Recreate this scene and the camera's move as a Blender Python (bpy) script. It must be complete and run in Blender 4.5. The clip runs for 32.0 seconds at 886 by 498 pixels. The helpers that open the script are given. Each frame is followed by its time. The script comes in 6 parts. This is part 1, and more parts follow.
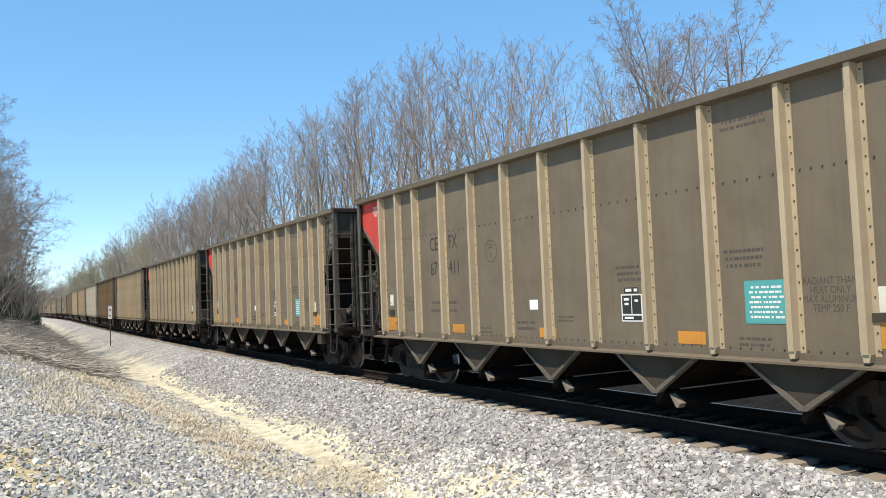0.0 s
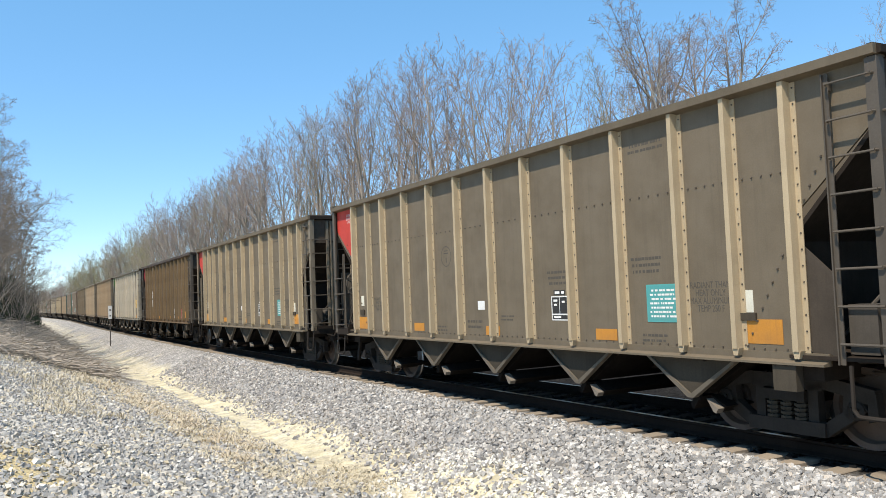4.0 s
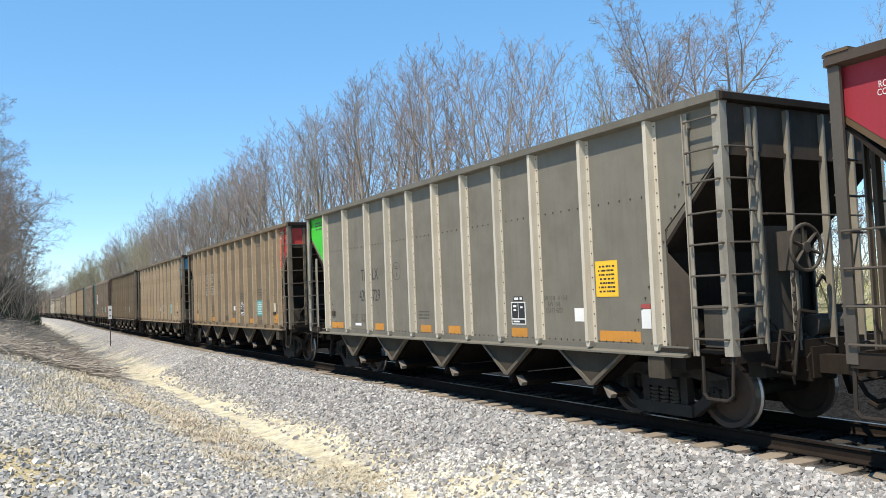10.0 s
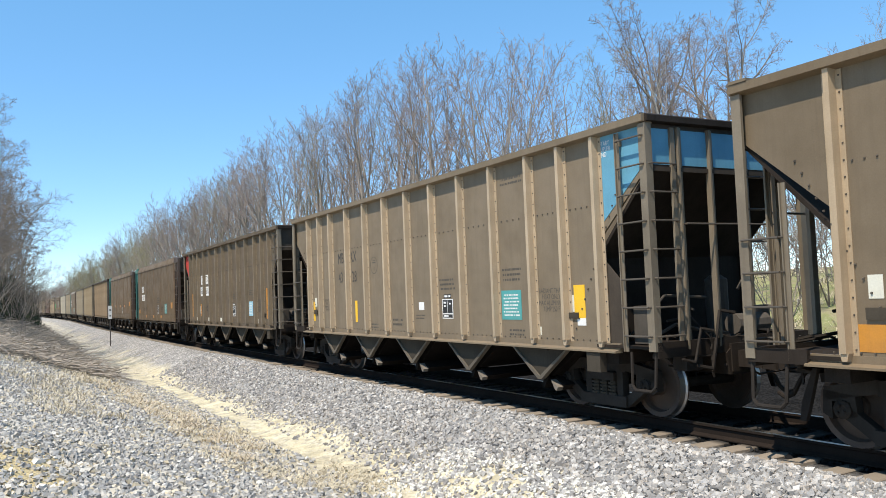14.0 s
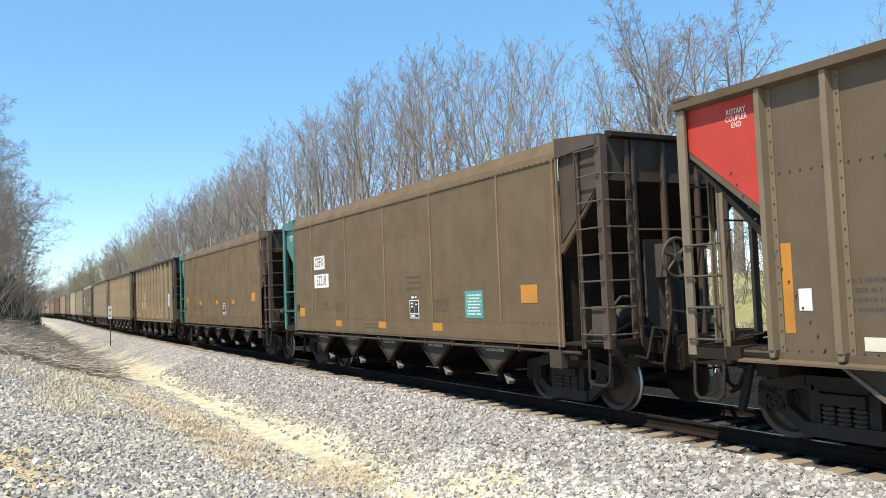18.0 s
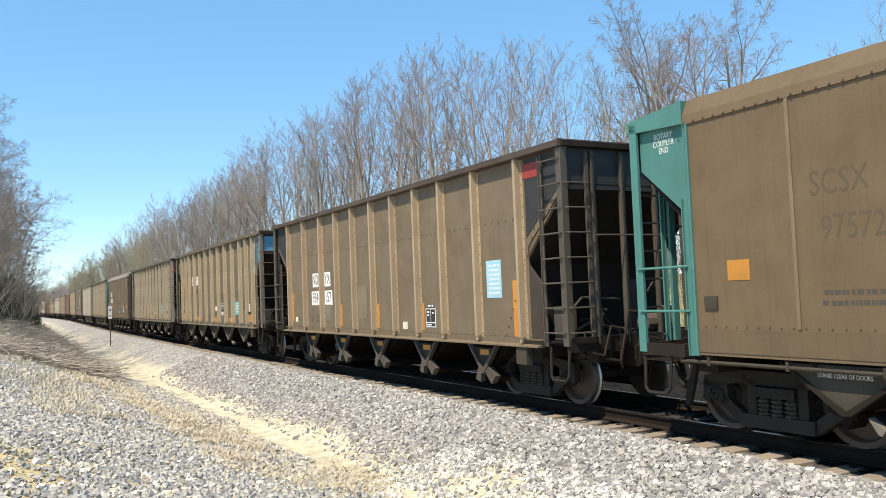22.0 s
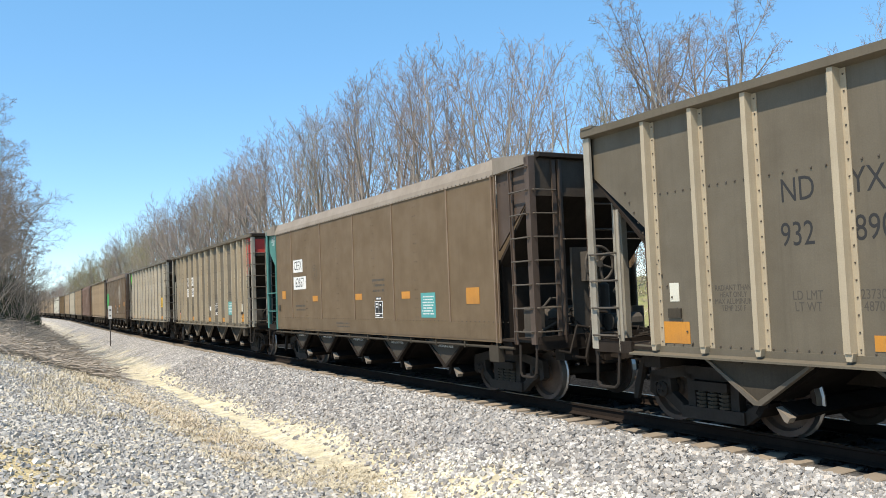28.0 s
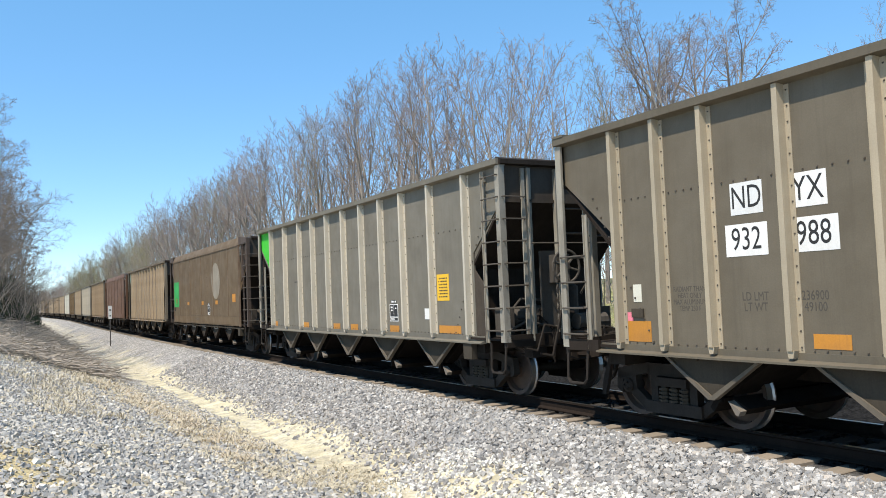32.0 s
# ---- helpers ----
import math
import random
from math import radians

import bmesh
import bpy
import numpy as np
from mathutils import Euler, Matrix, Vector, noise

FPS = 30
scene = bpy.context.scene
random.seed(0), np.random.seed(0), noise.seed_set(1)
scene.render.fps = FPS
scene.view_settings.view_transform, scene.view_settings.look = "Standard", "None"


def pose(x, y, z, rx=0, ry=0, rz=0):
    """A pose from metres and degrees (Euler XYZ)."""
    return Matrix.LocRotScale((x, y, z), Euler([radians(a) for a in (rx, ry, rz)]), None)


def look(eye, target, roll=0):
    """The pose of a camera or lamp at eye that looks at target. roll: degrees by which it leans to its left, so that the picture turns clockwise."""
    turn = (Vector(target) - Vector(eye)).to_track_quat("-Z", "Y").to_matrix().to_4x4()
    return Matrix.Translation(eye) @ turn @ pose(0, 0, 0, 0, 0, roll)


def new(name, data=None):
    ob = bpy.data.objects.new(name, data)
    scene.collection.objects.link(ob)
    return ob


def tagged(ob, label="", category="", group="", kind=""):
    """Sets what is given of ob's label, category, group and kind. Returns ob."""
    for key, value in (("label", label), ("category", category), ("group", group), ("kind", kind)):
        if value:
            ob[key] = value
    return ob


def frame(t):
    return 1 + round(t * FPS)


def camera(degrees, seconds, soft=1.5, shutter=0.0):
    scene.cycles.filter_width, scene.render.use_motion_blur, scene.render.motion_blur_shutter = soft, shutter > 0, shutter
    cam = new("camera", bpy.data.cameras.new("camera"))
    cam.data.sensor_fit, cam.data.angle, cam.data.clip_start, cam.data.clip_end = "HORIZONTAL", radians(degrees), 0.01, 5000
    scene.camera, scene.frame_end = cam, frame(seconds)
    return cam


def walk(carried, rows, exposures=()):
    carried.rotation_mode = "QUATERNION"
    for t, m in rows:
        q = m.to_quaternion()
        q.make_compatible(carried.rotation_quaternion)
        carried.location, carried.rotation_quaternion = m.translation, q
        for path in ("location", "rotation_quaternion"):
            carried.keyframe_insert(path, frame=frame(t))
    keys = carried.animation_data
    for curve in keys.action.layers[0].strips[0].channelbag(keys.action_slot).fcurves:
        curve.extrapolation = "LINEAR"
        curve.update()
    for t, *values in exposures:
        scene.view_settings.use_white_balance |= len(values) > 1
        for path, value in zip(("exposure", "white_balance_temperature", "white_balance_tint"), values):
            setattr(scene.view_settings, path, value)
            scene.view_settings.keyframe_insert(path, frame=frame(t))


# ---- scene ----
# ---- the camera stands still beside the track ----
cam = camera(57.58, 32.0, soft=0.9)
EYE = (0.0, 0.0, 1.899)
PAN, TILT, ROLL = 29.369, 3.166, -2.2546
AIM = (math.sin(radians(PAN)) * math.cos(radians(TILT)),
       math.cos(radians(PAN)) * math.cos(radians(TILT)), math.sin(radians(TILT)))
VIEW = look(EYE, [e + 100 * a for e, a in zip(EYE, AIM)], ROLL)
walk(cam, [(0.0, VIEW), (32.0, VIEW)], [
    (0.0, 0.37, 7150, 10.5), (7.0, 0.37, 7150, 10.5), (11.0, 0.34, 6950, 10.5), (14.0, 0.34, 6950, 10.5), (17.0, 0.43, 7250, 10.5), (19.0, 0.48, 7500, 10.5),
    (22.0, 0.48, 7500, 10.5), (25.0, 0.37, 7150, 10.5), (28.0, 0.43, 7250, 10.5), (30.0, 0.43, 7250, 10.5), (32.0, 0.35, 6950, 10.5)])

# ---- daylight ----
SUN_TO = Vector((-0.53, -0.22, 1.0)).normalized()
world = bpy.data.worlds.new("sky")
scene.world = world
world.use_nodes = True
wn = world.node_tree
sky = wn.nodes.new("ShaderNodeTexSky")
sky.sky_type, sky.sun_disc = "NISHITA", False
sky.sun_elevation = math.asin(SUN_TO.z)
sky.sun_rotation = math.atan2(SUN_TO.x, SUN_TO.y)
sky.air_density, sky.dust_density, sky.ozone_density = 0.75, 0.0, 3.0
rich = wn.nodes.new("ShaderNodeHueSaturation")
rich.inputs["Saturation"].default_value = 1.08
even = wn.nodes.new("ShaderNodeMix")
even.data_type = "RGBA"
even.inputs[0].default_value = 0.45
even.inputs[7].default_value = (0.66, 2.02, 3.66, 1)
wn.links.new(sky.outputs[0], even.inputs[6])
wn.links.new(even.outputs[2], rich.inputs["Color"])
wn.links.new(rich.outputs[0], wn.nodes["Background"].inputs[0])
wn.nodes["Background"].inputs[1].default_value = 0.21
lamp = bpy.data.lights.new("sun", "SUN")
lamp.energy, lamp.angle, lamp.color = 4.6, radians(0.53), (1.0, 0.955, 0.88)
sun = new("sun", lamp)
sun.matrix_world = look((0, 0, 60), tuple(Vector((0, 0, 60)) - SUN_TO))


# ---- materials ----
def nodes_of(name):
    m = bpy.data.materials.new(name)
    m.use_nodes = True
    nt = m.node_tree
    return m, nt, nt.nodes["Principled BSDF"]


def noise_node(nt, scale, detail=4.0, rough=0.6, vec=None):
    n = nt.nodes.new("ShaderNodeTexNoise")
    n.inputs["Scale"].default_value, n.inputs["Detail"].default_value = scale, detail
    n.inputs["Roughness"].default_value = rough
    if vec is not None:
        nt.links.new(vec, n.inputs["Vector"])
    return n


def ramp(nt, src, stops):
    r = nt.nodes.new("ShaderNodeValToRGB")
    e = r.color_ramp.elements
    while len(e) < len(stops):
        e.new(0.5)
    for el, (p, c) in zip(e, stops):
        el.position, el.color = p, (c if len(c) == 4 else (*c, 1))
    nt.links.new(src, r.inputs[0])
    return r


def mix(nt, fac, a, b, mode="MIX"):
    n = nt.nodes.new("ShaderNodeMix")
    n.data_type, n.blend_type = "RGBA", mode
    for sock, v in ((n.inputs[0], fac), (n.inputs[6], a), (n.inputs[7], b)):
        if isinstance(v, (int, float)):
            sock.default_value = v
        elif isinstance(v, tuple):
            sock.default_value = v if len(v) == 4 else (*v, 1)
        else:
            nt.links.new(v, sock)
    return n.outputs[2]


def bump(nt, bsdf, height, strength, distance):
    b = nt.nodes.new("ShaderNodeBump")
    b.inputs["Strength"].default_value, b.inputs["Distance"].default_value = strength, distance
    nt.links.new(height, b.inputs["Height"])
    nt.links.new(b.outputs[0], bsdf.inputs["Normal"])


def stretched(nt, sx, sy, sz):
    tc = nt.nodes.new("ShaderNodeTexCoord")
    mp = nt.nodes.new("ShaderNodeMapping")
    mp.inputs["Scale"].default_value = (sx, sy, sz)
    nt.links.new(tc.outputs["Object"], mp.inputs["Vector"])
    return mp.outputs[0]


def painted(name, col, dirt=(0.10, 0.075, 0.05), amount=0.5, rough=0.62, metal=0.0, streak=True, gloss=0.4):
    """Weathered paint or metal: blotches, rain streaks down the sheet, dusting near random spots."""
    m, nt, b = nodes_of(name)
    info = nt.nodes.new("ShaderNodeObjectInfo")
    v1 = stretched(nt, 1, 1, 1)
    big = noise_node(nt, 1.3, 5, 0.6, v1)
    v2 = stretched(nt, 9, 9, 0.5)
    strk = noise_node(nt, 1.6, 5, 0.65, v2)
    fine = noise_node(nt, 55, 3, 0.6, v1)
    f1 = ramp(nt, big.outputs[0], [(0.38, (0, 0, 0)), (0.72, (amount,) * 3)])
    f2 = ramp(nt, strk.outputs[0], [(0.5, (0, 0, 0)), (0.78, (amount * (0.9 if streak else 0.2),) * 3)])
    light = tuple(min(1, c * 1.18 + 0.012) for c in col)
    c0 = mix(nt, fine.outputs[0], tuple(c * 0.88 for c in col), light)
    c1 = mix(nt, f1.outputs[0], c0, dirt)
    c2 = mix(nt, f2.outputs[0], c1, tuple(d * 0.8 + 0.2 * c for d, c in zip(dirt, col)))
    r2 = ramp(nt, info.outputs["Random"], [(0.0, (0.92, 0.92, 0.92)), (1.0, (1.07, 1.05, 1.03))])
    nt.links.new(mix(nt, 1.0, c2, r2.outputs[0], "MULTIPLY"), b.inputs["Base Color"])
    b.inputs["Metallic"].default_value = metal
    b.inputs["Specular IOR Level"].default_value = gloss
    rr = ramp(nt, big.outputs[0], [(0.3, (rough - 0.1,) * 3), (0.7, (min(1, rough + 0.15),) * 3)])
    nt.links.new(rr.outputs[0], b.inputs["Roughness"])
    bump(nt, b, fine.outputs[0], 0.15, 0.004)
    return m


def plain(name, col, rough=0.6, metal=0.0, vary=0.25, scale=30):
    m, nt, b = nodes_of(name)
    n = noise_node(nt, scale, 5, 0.65, stretched(nt, 1, 1, 1))
    c = mix(nt, n.outputs[0], tuple(x * (1 - vary) for x in col), tuple(min(1, x * (1 + vary)) for x in col))
    nt.links.new(c, b.inputs["Base Color"])
    b.inputs["Roughness"].default_value, b.inputs["Metallic"].default_value = rough, metal
    bump(nt, b, n.outputs[0], 0.2, 0.003)
    return m


PAINTS = {
    "taupe": (0.139, 0.108, 0.070), "tan": (0.200, 0.150, 0.095), "umber": (0.102, 0.062, 0.027),
    "brown": (0.138, 0.091, 0.046), "bark": (0.112, 0.080, 0.048), "silver": (0.166, 0.148, 0.113), "warm": (0.170, 0.123, 0.073),
    "rust": (0.140, 0.067, 0.032), "pale": (0.401, 0.330, 0.243), "dark": (0.075, 0.050, 0.035),
    "grey": (0.126, 0.104, 0.071), "zinc": (0.241, 0.200, 0.155),
}
BODY = {k: painted(k + "_sheet_metal", c, tuple(0.55 * x for x in c), 0.45) for k, c in PAINTS.items()}
# Ribs lightened far past their sheets: sun caught on them is in the colour.
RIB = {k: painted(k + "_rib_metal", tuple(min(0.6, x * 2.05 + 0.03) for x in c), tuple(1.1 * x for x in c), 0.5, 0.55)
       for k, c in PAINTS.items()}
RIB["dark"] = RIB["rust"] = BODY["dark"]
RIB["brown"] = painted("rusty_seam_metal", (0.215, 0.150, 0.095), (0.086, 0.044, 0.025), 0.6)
RIB["bark"] = painted("light_brown_rib_metal", (0.190, 0.145, 0.092), (0.105, 0.078, 0.052), 0.5)
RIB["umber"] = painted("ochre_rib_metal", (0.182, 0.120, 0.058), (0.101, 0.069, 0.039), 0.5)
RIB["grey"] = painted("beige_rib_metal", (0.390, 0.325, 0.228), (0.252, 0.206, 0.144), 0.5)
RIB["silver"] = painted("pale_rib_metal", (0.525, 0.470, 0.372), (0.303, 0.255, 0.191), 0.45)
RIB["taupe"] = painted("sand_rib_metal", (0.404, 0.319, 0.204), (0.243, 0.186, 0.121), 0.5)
POSTS = {k: painted(k + "_post_metal", (0.30, 0.27, 0.215) if k in ("silver", "grey", "pale") else (0.19, 0.152, 0.104), (0.09, 0.07, 0.05), 0.55) for k in ("taupe", "tan", "warm", "silver", "grey", "pale", "zinc", "bark", "umber", "rust", "brown", "dark")}
TRIM = {}
for k, c in (("red", (0.52, 0.045, 0.03)), ("dullred", (0.30, 0.035, 0.03)), ("crimson", (0.32, 0.018, 0.03)), ("green", (0.035, 0.50, 0.03)),
             ("teal", (0.055, 0.195, 0.170)), ("blue", (0.10, 0.30, 0.42)), ("black", (0.022, 0.022, 0.022)),
             ("brightgreen", (0.02, 0.35, 0.08))):
    TRIM[k] = painted(k + "_end_paint", c, tuple(0.5 * x + 0.01 for x in c), 0.35)
ENDS = painted("dark_end_sheet", (0.062, 0.047, 0.034), (0.028, 0.023, 0.018), 0.6, 0.75, gloss=0.2)
# Grimy steel taken near black: shade under the cars is in its colour.
GRIMESHADE = painted("sooty_shaded_steel", (0.024, 0.017, 0.012), (0.011, 0.008, 0.006), 0.6, 0.85, gloss=0.12)
# Cheeks get a tone below the body paint, their shade worked into it.
UNDER = painted("dusty_shaded_chute_steel", (0.058, 0.047, 0.033), (0.03, 0.025, 0.02), 0.6, 0.85, gloss=0.15)
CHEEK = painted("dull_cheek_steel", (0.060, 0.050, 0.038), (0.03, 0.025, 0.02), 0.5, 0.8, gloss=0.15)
LADDER = painted("dusty_ladder_steel", (0.080, 0.064, 0.047), (0.045, 0.036, 0.028), 0.5, 0.6)
# Edges lighter than the cheeks: their catching of sunlight is in the tone.
LIPS = painted("lit_chute_edge", (0.125, 0.104, 0.077), (0.07, 0.058, 0.043), 0.6, 0.6, gloss=0.3)
# Chutes and doors nearly black: the shade they hang in, painted on.
CHUTESHADE = painted("shade_black_chute_steel", (0.011, 0.008, 0.006), (0.006, 0.0045, 0.0035), 0.6, 0.9, gloss=0.08)
# Castings darkened to stand for the shadow beneath the car body.
TRUCK = painted("shaded_truck_casting", (0.026, 0.020, 0.015), (0.012, 0.009, 0.007), 0.6, 0.8, gloss=0.2)
# Lighter than the castings, since sun on the gear is painted into it.
GEAR = painted("sunlit_brake_gear", (0.085, 0.072, 0.058), (0.03, 0.025, 0.02), 0.5, 0.75, gloss=0.25)
# Bright so that the door ends show a painted glint.
DOORGLINT = painted("glinting_door_steel", (0.19, 0.16, 0.125), (0.12, 0.1, 0.08), 0.5, 0.6, gloss=0.3)
DINGY = painted("grimy_white_paint", (0.27, 0.235, 0.18), (0.16, 0.135, 0.10), 0.45, 0.6)
WHEEL = painted("rusty_wheel_plate", (0.088, 0.058, 0.041), (0.028, 0.019, 0.014), 0.6, 0.7, streak=False)
TREAD = plain("polished_tread_steel", (0.42, 0.41, 0.40), 0.42, 1.0, 0.1, 40)
RAILTOP = plain("worn_rail_steel", (0.45, 0.43, 0.40), 0.33, 1.0, 0.15, 20)
# Rust tone sunk towards black; the shadow on the rail is painted in.
RAILSIDE = painted("shaded_rusty_rail_steel", (0.020, 0.013, 0.009), (0.010, 0.008, 0.007), 0.5, 0.9, gloss=0.06)
ORANGE = painted("orange_reflector", (0.52, 0.215, 0.022), (0.25, 0.12, 0.05), 0.5, 0.45)
DULLORANGE = painted("faded_orange_paint", (0.55, 0.22, 0.025), (0.3, 0.14, 0.05), 0.5, 0.5)
WHITE = painted("white_panel_paint", (0.74, 0.73, 0.70), (0.45, 0.42, 0.36), 0.25, 0.5)
CREAM = painted("cream_sticker", (0.62, 0.60, 0.50), (0.4, 0.36, 0.28), 0.3, 0.5)
TEALSIGN = painted("teal_placard", (0.055, 0.30, 0.29), (0.12, 0.2, 0.18), 0.25, 0.45)
BLUESIGN = painted("pale_blue_placard", (0.30, 0.55, 0.66), (0.3, 0.4, 0.4), 0.25, 0.45)
REDSIGN = painted("dull_red_placard", (0.32, 0.05, 0.04), (0.2, 0.06, 0.05), 0.3, 0.5)
YELLOW = painted("yellow_placard", (0.80, 0.46, 0.02), (0.5, 0.3, 0.05), 0.25, 0.45)
PINK = plain("pink_sticker", (0.75, 0.2, 0.25), 0.5)
INK = plain("black_stencil_paint", (0.022, 0.020, 0.018), 0.6)
FADED = plain("faded_stencil_paint", (0.066, 0.056, 0.043), 0.7)
GHOST = plain("worn_away_stencil_paint", (0.100, 0.070, 0.040), 0.7)
INKWHITE = plain("white_stencil_paint", (0.7, 0.68, 0.64), 0.6)
COAL = plain("coal", (0.012, 0.012, 0.013), 0.55, 0.0, 0.5, 60)
TIEWOOD = painted("weathered_tie_wood", (0.255, 0.208, 0.158), (0.14, 0.112, 0.085), 0.5, 0.9, streak=False, gloss=0.1)
_nt = TIEWOOD.node_tree
_b = _nt.nodes["Principled BSDF"]
_old = _b.inputs["Base Color"].links[0].from_socket
_tc = _nt.nodes.new("ShaderNodeTexCoord")
_sp = _nt.nodes.new("ShaderNodeSeparateXYZ")
_nt.links.new(_tc.outputs["Object"], _sp.inputs[0])
_ab = _nt.nodes.new("ShaderNodeMath")
_ab.operation = "ABSOLUTE"
_nt.links.new(_sp.outputs[0], _ab.inputs[0])
# Middle of each tie goes nearly black, standing for shade below the cars.
_f = ramp(_nt, _ab.outputs[0], [(0.85, (0.9, 0.9, 0.9)), (1.0, (0, 0, 0))])
_nt.links.new(mix(_nt, _f.outputs[0], _old, (0.03, 0.028, 0.026)), _b.inputs["Base Color"])
BARK = painted("grey_brown_bark", (0.28, 0.24, 0.20), (0.15, 0.125, 0.10), 0.5, 0.95)
PALEBARK = painted("pale_bark", (0.44, 0.40, 0.35), (0.20, 0.17, 0.145), 0.5, 0.95)
TWIG = plain("bare_twigs", (0.250, 0.195, 0.170), 0.9, 0, 0.3, 8)
GREYTWIG = plain("grey_twigs", (0.185, 0.155, 0.13), 0.9, 0, 0.3, 8)
BUDS = plain("budding_twigs", (0.25, 0.225, 0.12), 0.9, 0, 0.3, 8)
DARKTWIG = plain("dark_brush_twigs", (0.11, 0.09, 0.07), 0.9, 0, 0.3, 8)
NEEDLES = plain("evergreen_foliage", (0.045, 0.06, 0.028), 0.9, 0, 0.4, 5)
STRAW = plain("dry_straw", (0.54, 0.465, 0.335), 0.9, 0, 0.35, 12)
WEEDS = plain("dead_weed_stems", (0.50, 0.41, 0.29), 0.9, 0, 0.35, 12)
BRUSHWOOD = plain("dead_vines", (0.36, 0.31, 0.255), 0.9, 0, 0.35, 9)
POSTMETAL = plain("dark_post_steel", (0.07, 0.06, 0.055), 0.7)


def stone_material(name, cols):
    m, nt, b = nodes_of(name)
    g = nt.nodes.new("ShaderNodeNewGeometry")
    r = ramp(nt, g.outputs["Random Per Island"], [(i / (len(cols) - 1), c) for i, c in enumerate(cols)])
    n = noise_node(nt, 90, 4, 0.6, stretched(nt, 1, 1, 1))
    sh = ramp(nt, n.outputs[0], [(0.3, (0.75, 0.75, 0.75)), (0.7, (1.15, 1.15, 1.15))])
    nt.links.new(mix(nt, 1.0, r.outputs[0], sh.outputs[0], "MULTIPLY"), b.inputs["Base Color"])
    b.inputs["Roughness"].default_value = 0.9
    b.inputs["Specular IOR Level"].default_value = 0.15
    bump(nt, b, n.outputs[0], 0.3, 0.004)
    return m


STONE = stone_material("crushed_stone", [(0.15, 0.143, 0.135), (0.37, 0.348, 0.32), (0.22, 0.212, 0.203), (0.48, 0.455, 0.42),
                                         (0.40, 0.38, 0.355), (0.24, 0.234, 0.227), (0.44, 0.39, 0.335), (0.62, 0.595, 0.555)])


GRAVEL = stone_material("loose_gravel", [(0.22, 0.22, 0.22), (0.43, 0.415, 0.385), (0.29, 0.285, 0.278), (0.53, 0.505, 0.46), (0.50, 0.46, 0.40), (0.23, 0.228, 0.225),
                                         (0.55, 0.465, 0.33), (0.70, 0.675, 0.62)])
# Bed stones nearly black: the shade below the train is their colour.
BEDSHADE = stone_material("shade_dark_bed_stone", [(0.007, 0.0068, 0.0066), (0.016, 0.0155, 0.015), (0.03, 0.029, 0.028)])


def ground_material():
    """Zones across the track (u of the map: metres from its centre line): ballast, sandy ditch, straw, gravel, grass."""
    m, nt, b = nodes_of("trackside_ground")
    uv = nt.nodes.new("ShaderNodeUVMap")
    tc = nt.nodes.new("ShaderNodeTexCoord")
    sep = nt.nodes.new("ShaderNodeSeparateXYZ")
    nt.links.new(uv.outputs[0], sep.inputs[0])
    wob = noise_node(nt, 0.55, 4, 0.6, tc.outputs["Object"])
    mad = nt.nodes.new("ShaderNodeMath")
    mad.operation = "MULTIPLY_ADD"
    nt.links.new(wob.outputs[0], mad.inputs[0])
    mad.inputs[1].default_value = 1.5
    mad.inputs[2].default_value = -0.75
    add = nt.nodes.new("ShaderNodeMath")
    nt.links.new(sep.outputs[0], add.inputs[0])
    wob2 = noise_node(nt, 3.2, 4, 0.65, tc.outputs["Object"])
    mad2 = nt.nodes.new("ShaderNodeMath")
    mad2.operation = "MULTIPLY_ADD"
    nt.links.new(wob2.outputs[0], mad2.inputs[0])
    mad2.inputs[1].default_value = 1.3
    mad2.inputs[2].default_value = -0.65
    both = nt.nodes.new("ShaderNodeMath")
    nt.links.new(mad.outputs[0], both.inputs[0])
    nt.links.new(mad2.outputs[0], both.inputs[1])
    nt.links.new(both.outputs[0], add.inputs[1])
    rng = nt.nodes.new("ShaderNodeMapRange")
    rng.inputs["From Min"].default_value, rng.inputs["From Max"].default_value = -20.0, 20.0
    nt.links.new(add.outputs[0], rng.inputs[0])

    rng0 = nt.nodes.new("ShaderNodeMapRange")
    rng0.inputs["From Min"].default_value, rng0.inputs["From Max"].default_value = -20.0, 20.0
    nt.links.new(sep.outputs[0], rng0.inputs[0])

    def pos(d):
        return (d + 20) / 40
    vor = nt.nodes.new("ShaderNodeTexVoronoi")
    vor.inputs["Scale"].default_value = 22
    nt.links.new(tc.outputs["Object"], vor.inputs["Vector"])
    bw = nt.nodes.new("ShaderNodeSeparateColor")
    nt.links.new(vor.outputs["Color"], bw.inputs[0])
    stones = ramp(nt, bw.outputs[0], [(0.0, (0.12, 0.117, 0.115)), (0.4, (0.28, 0.268, 0.255)), (0.8, (0.42, 0.40, 0.375)), (1.0, (0.60, 0.57, 0.53))])
    fine = noise_node(nt, 14, 6, 0.7, tc.outputs["Object"])
    coarse = noise_node(nt, 2.2, 5, 0.65, tc.outputs["Object"])
    sand = ramp(nt, fine.outputs[0], [(0.3, (0.54, 0.46, 0.295)), (0.7, (0.76, 0.68, 0.49))])
    straw = ramp(nt, fine.outputs[0], [(0.3, (0.38, 0.325, 0.225)), (0.7, (0.62, 0.545, 0.405))])
    grass = ramp(nt, coarse.outputs[0], [(0.35, (0.38, 0.33, 0.21)), (0.55, (0.24, 0.25, 0.11)), (0.75, (0.32, 0.30, 0.17))])
    zone_sand = ramp(nt, rng.outputs[0], [(pos(-5.0), (0, 0, 0)), (pos(-4.5), (0.97, 0.97, 0.97)), (pos(-3.4), (0.97, 0.97, 0.97)), (pos(-2.9), (0, 0, 0))])
    drift = nt.nodes.new("ShaderNodeMapRange")
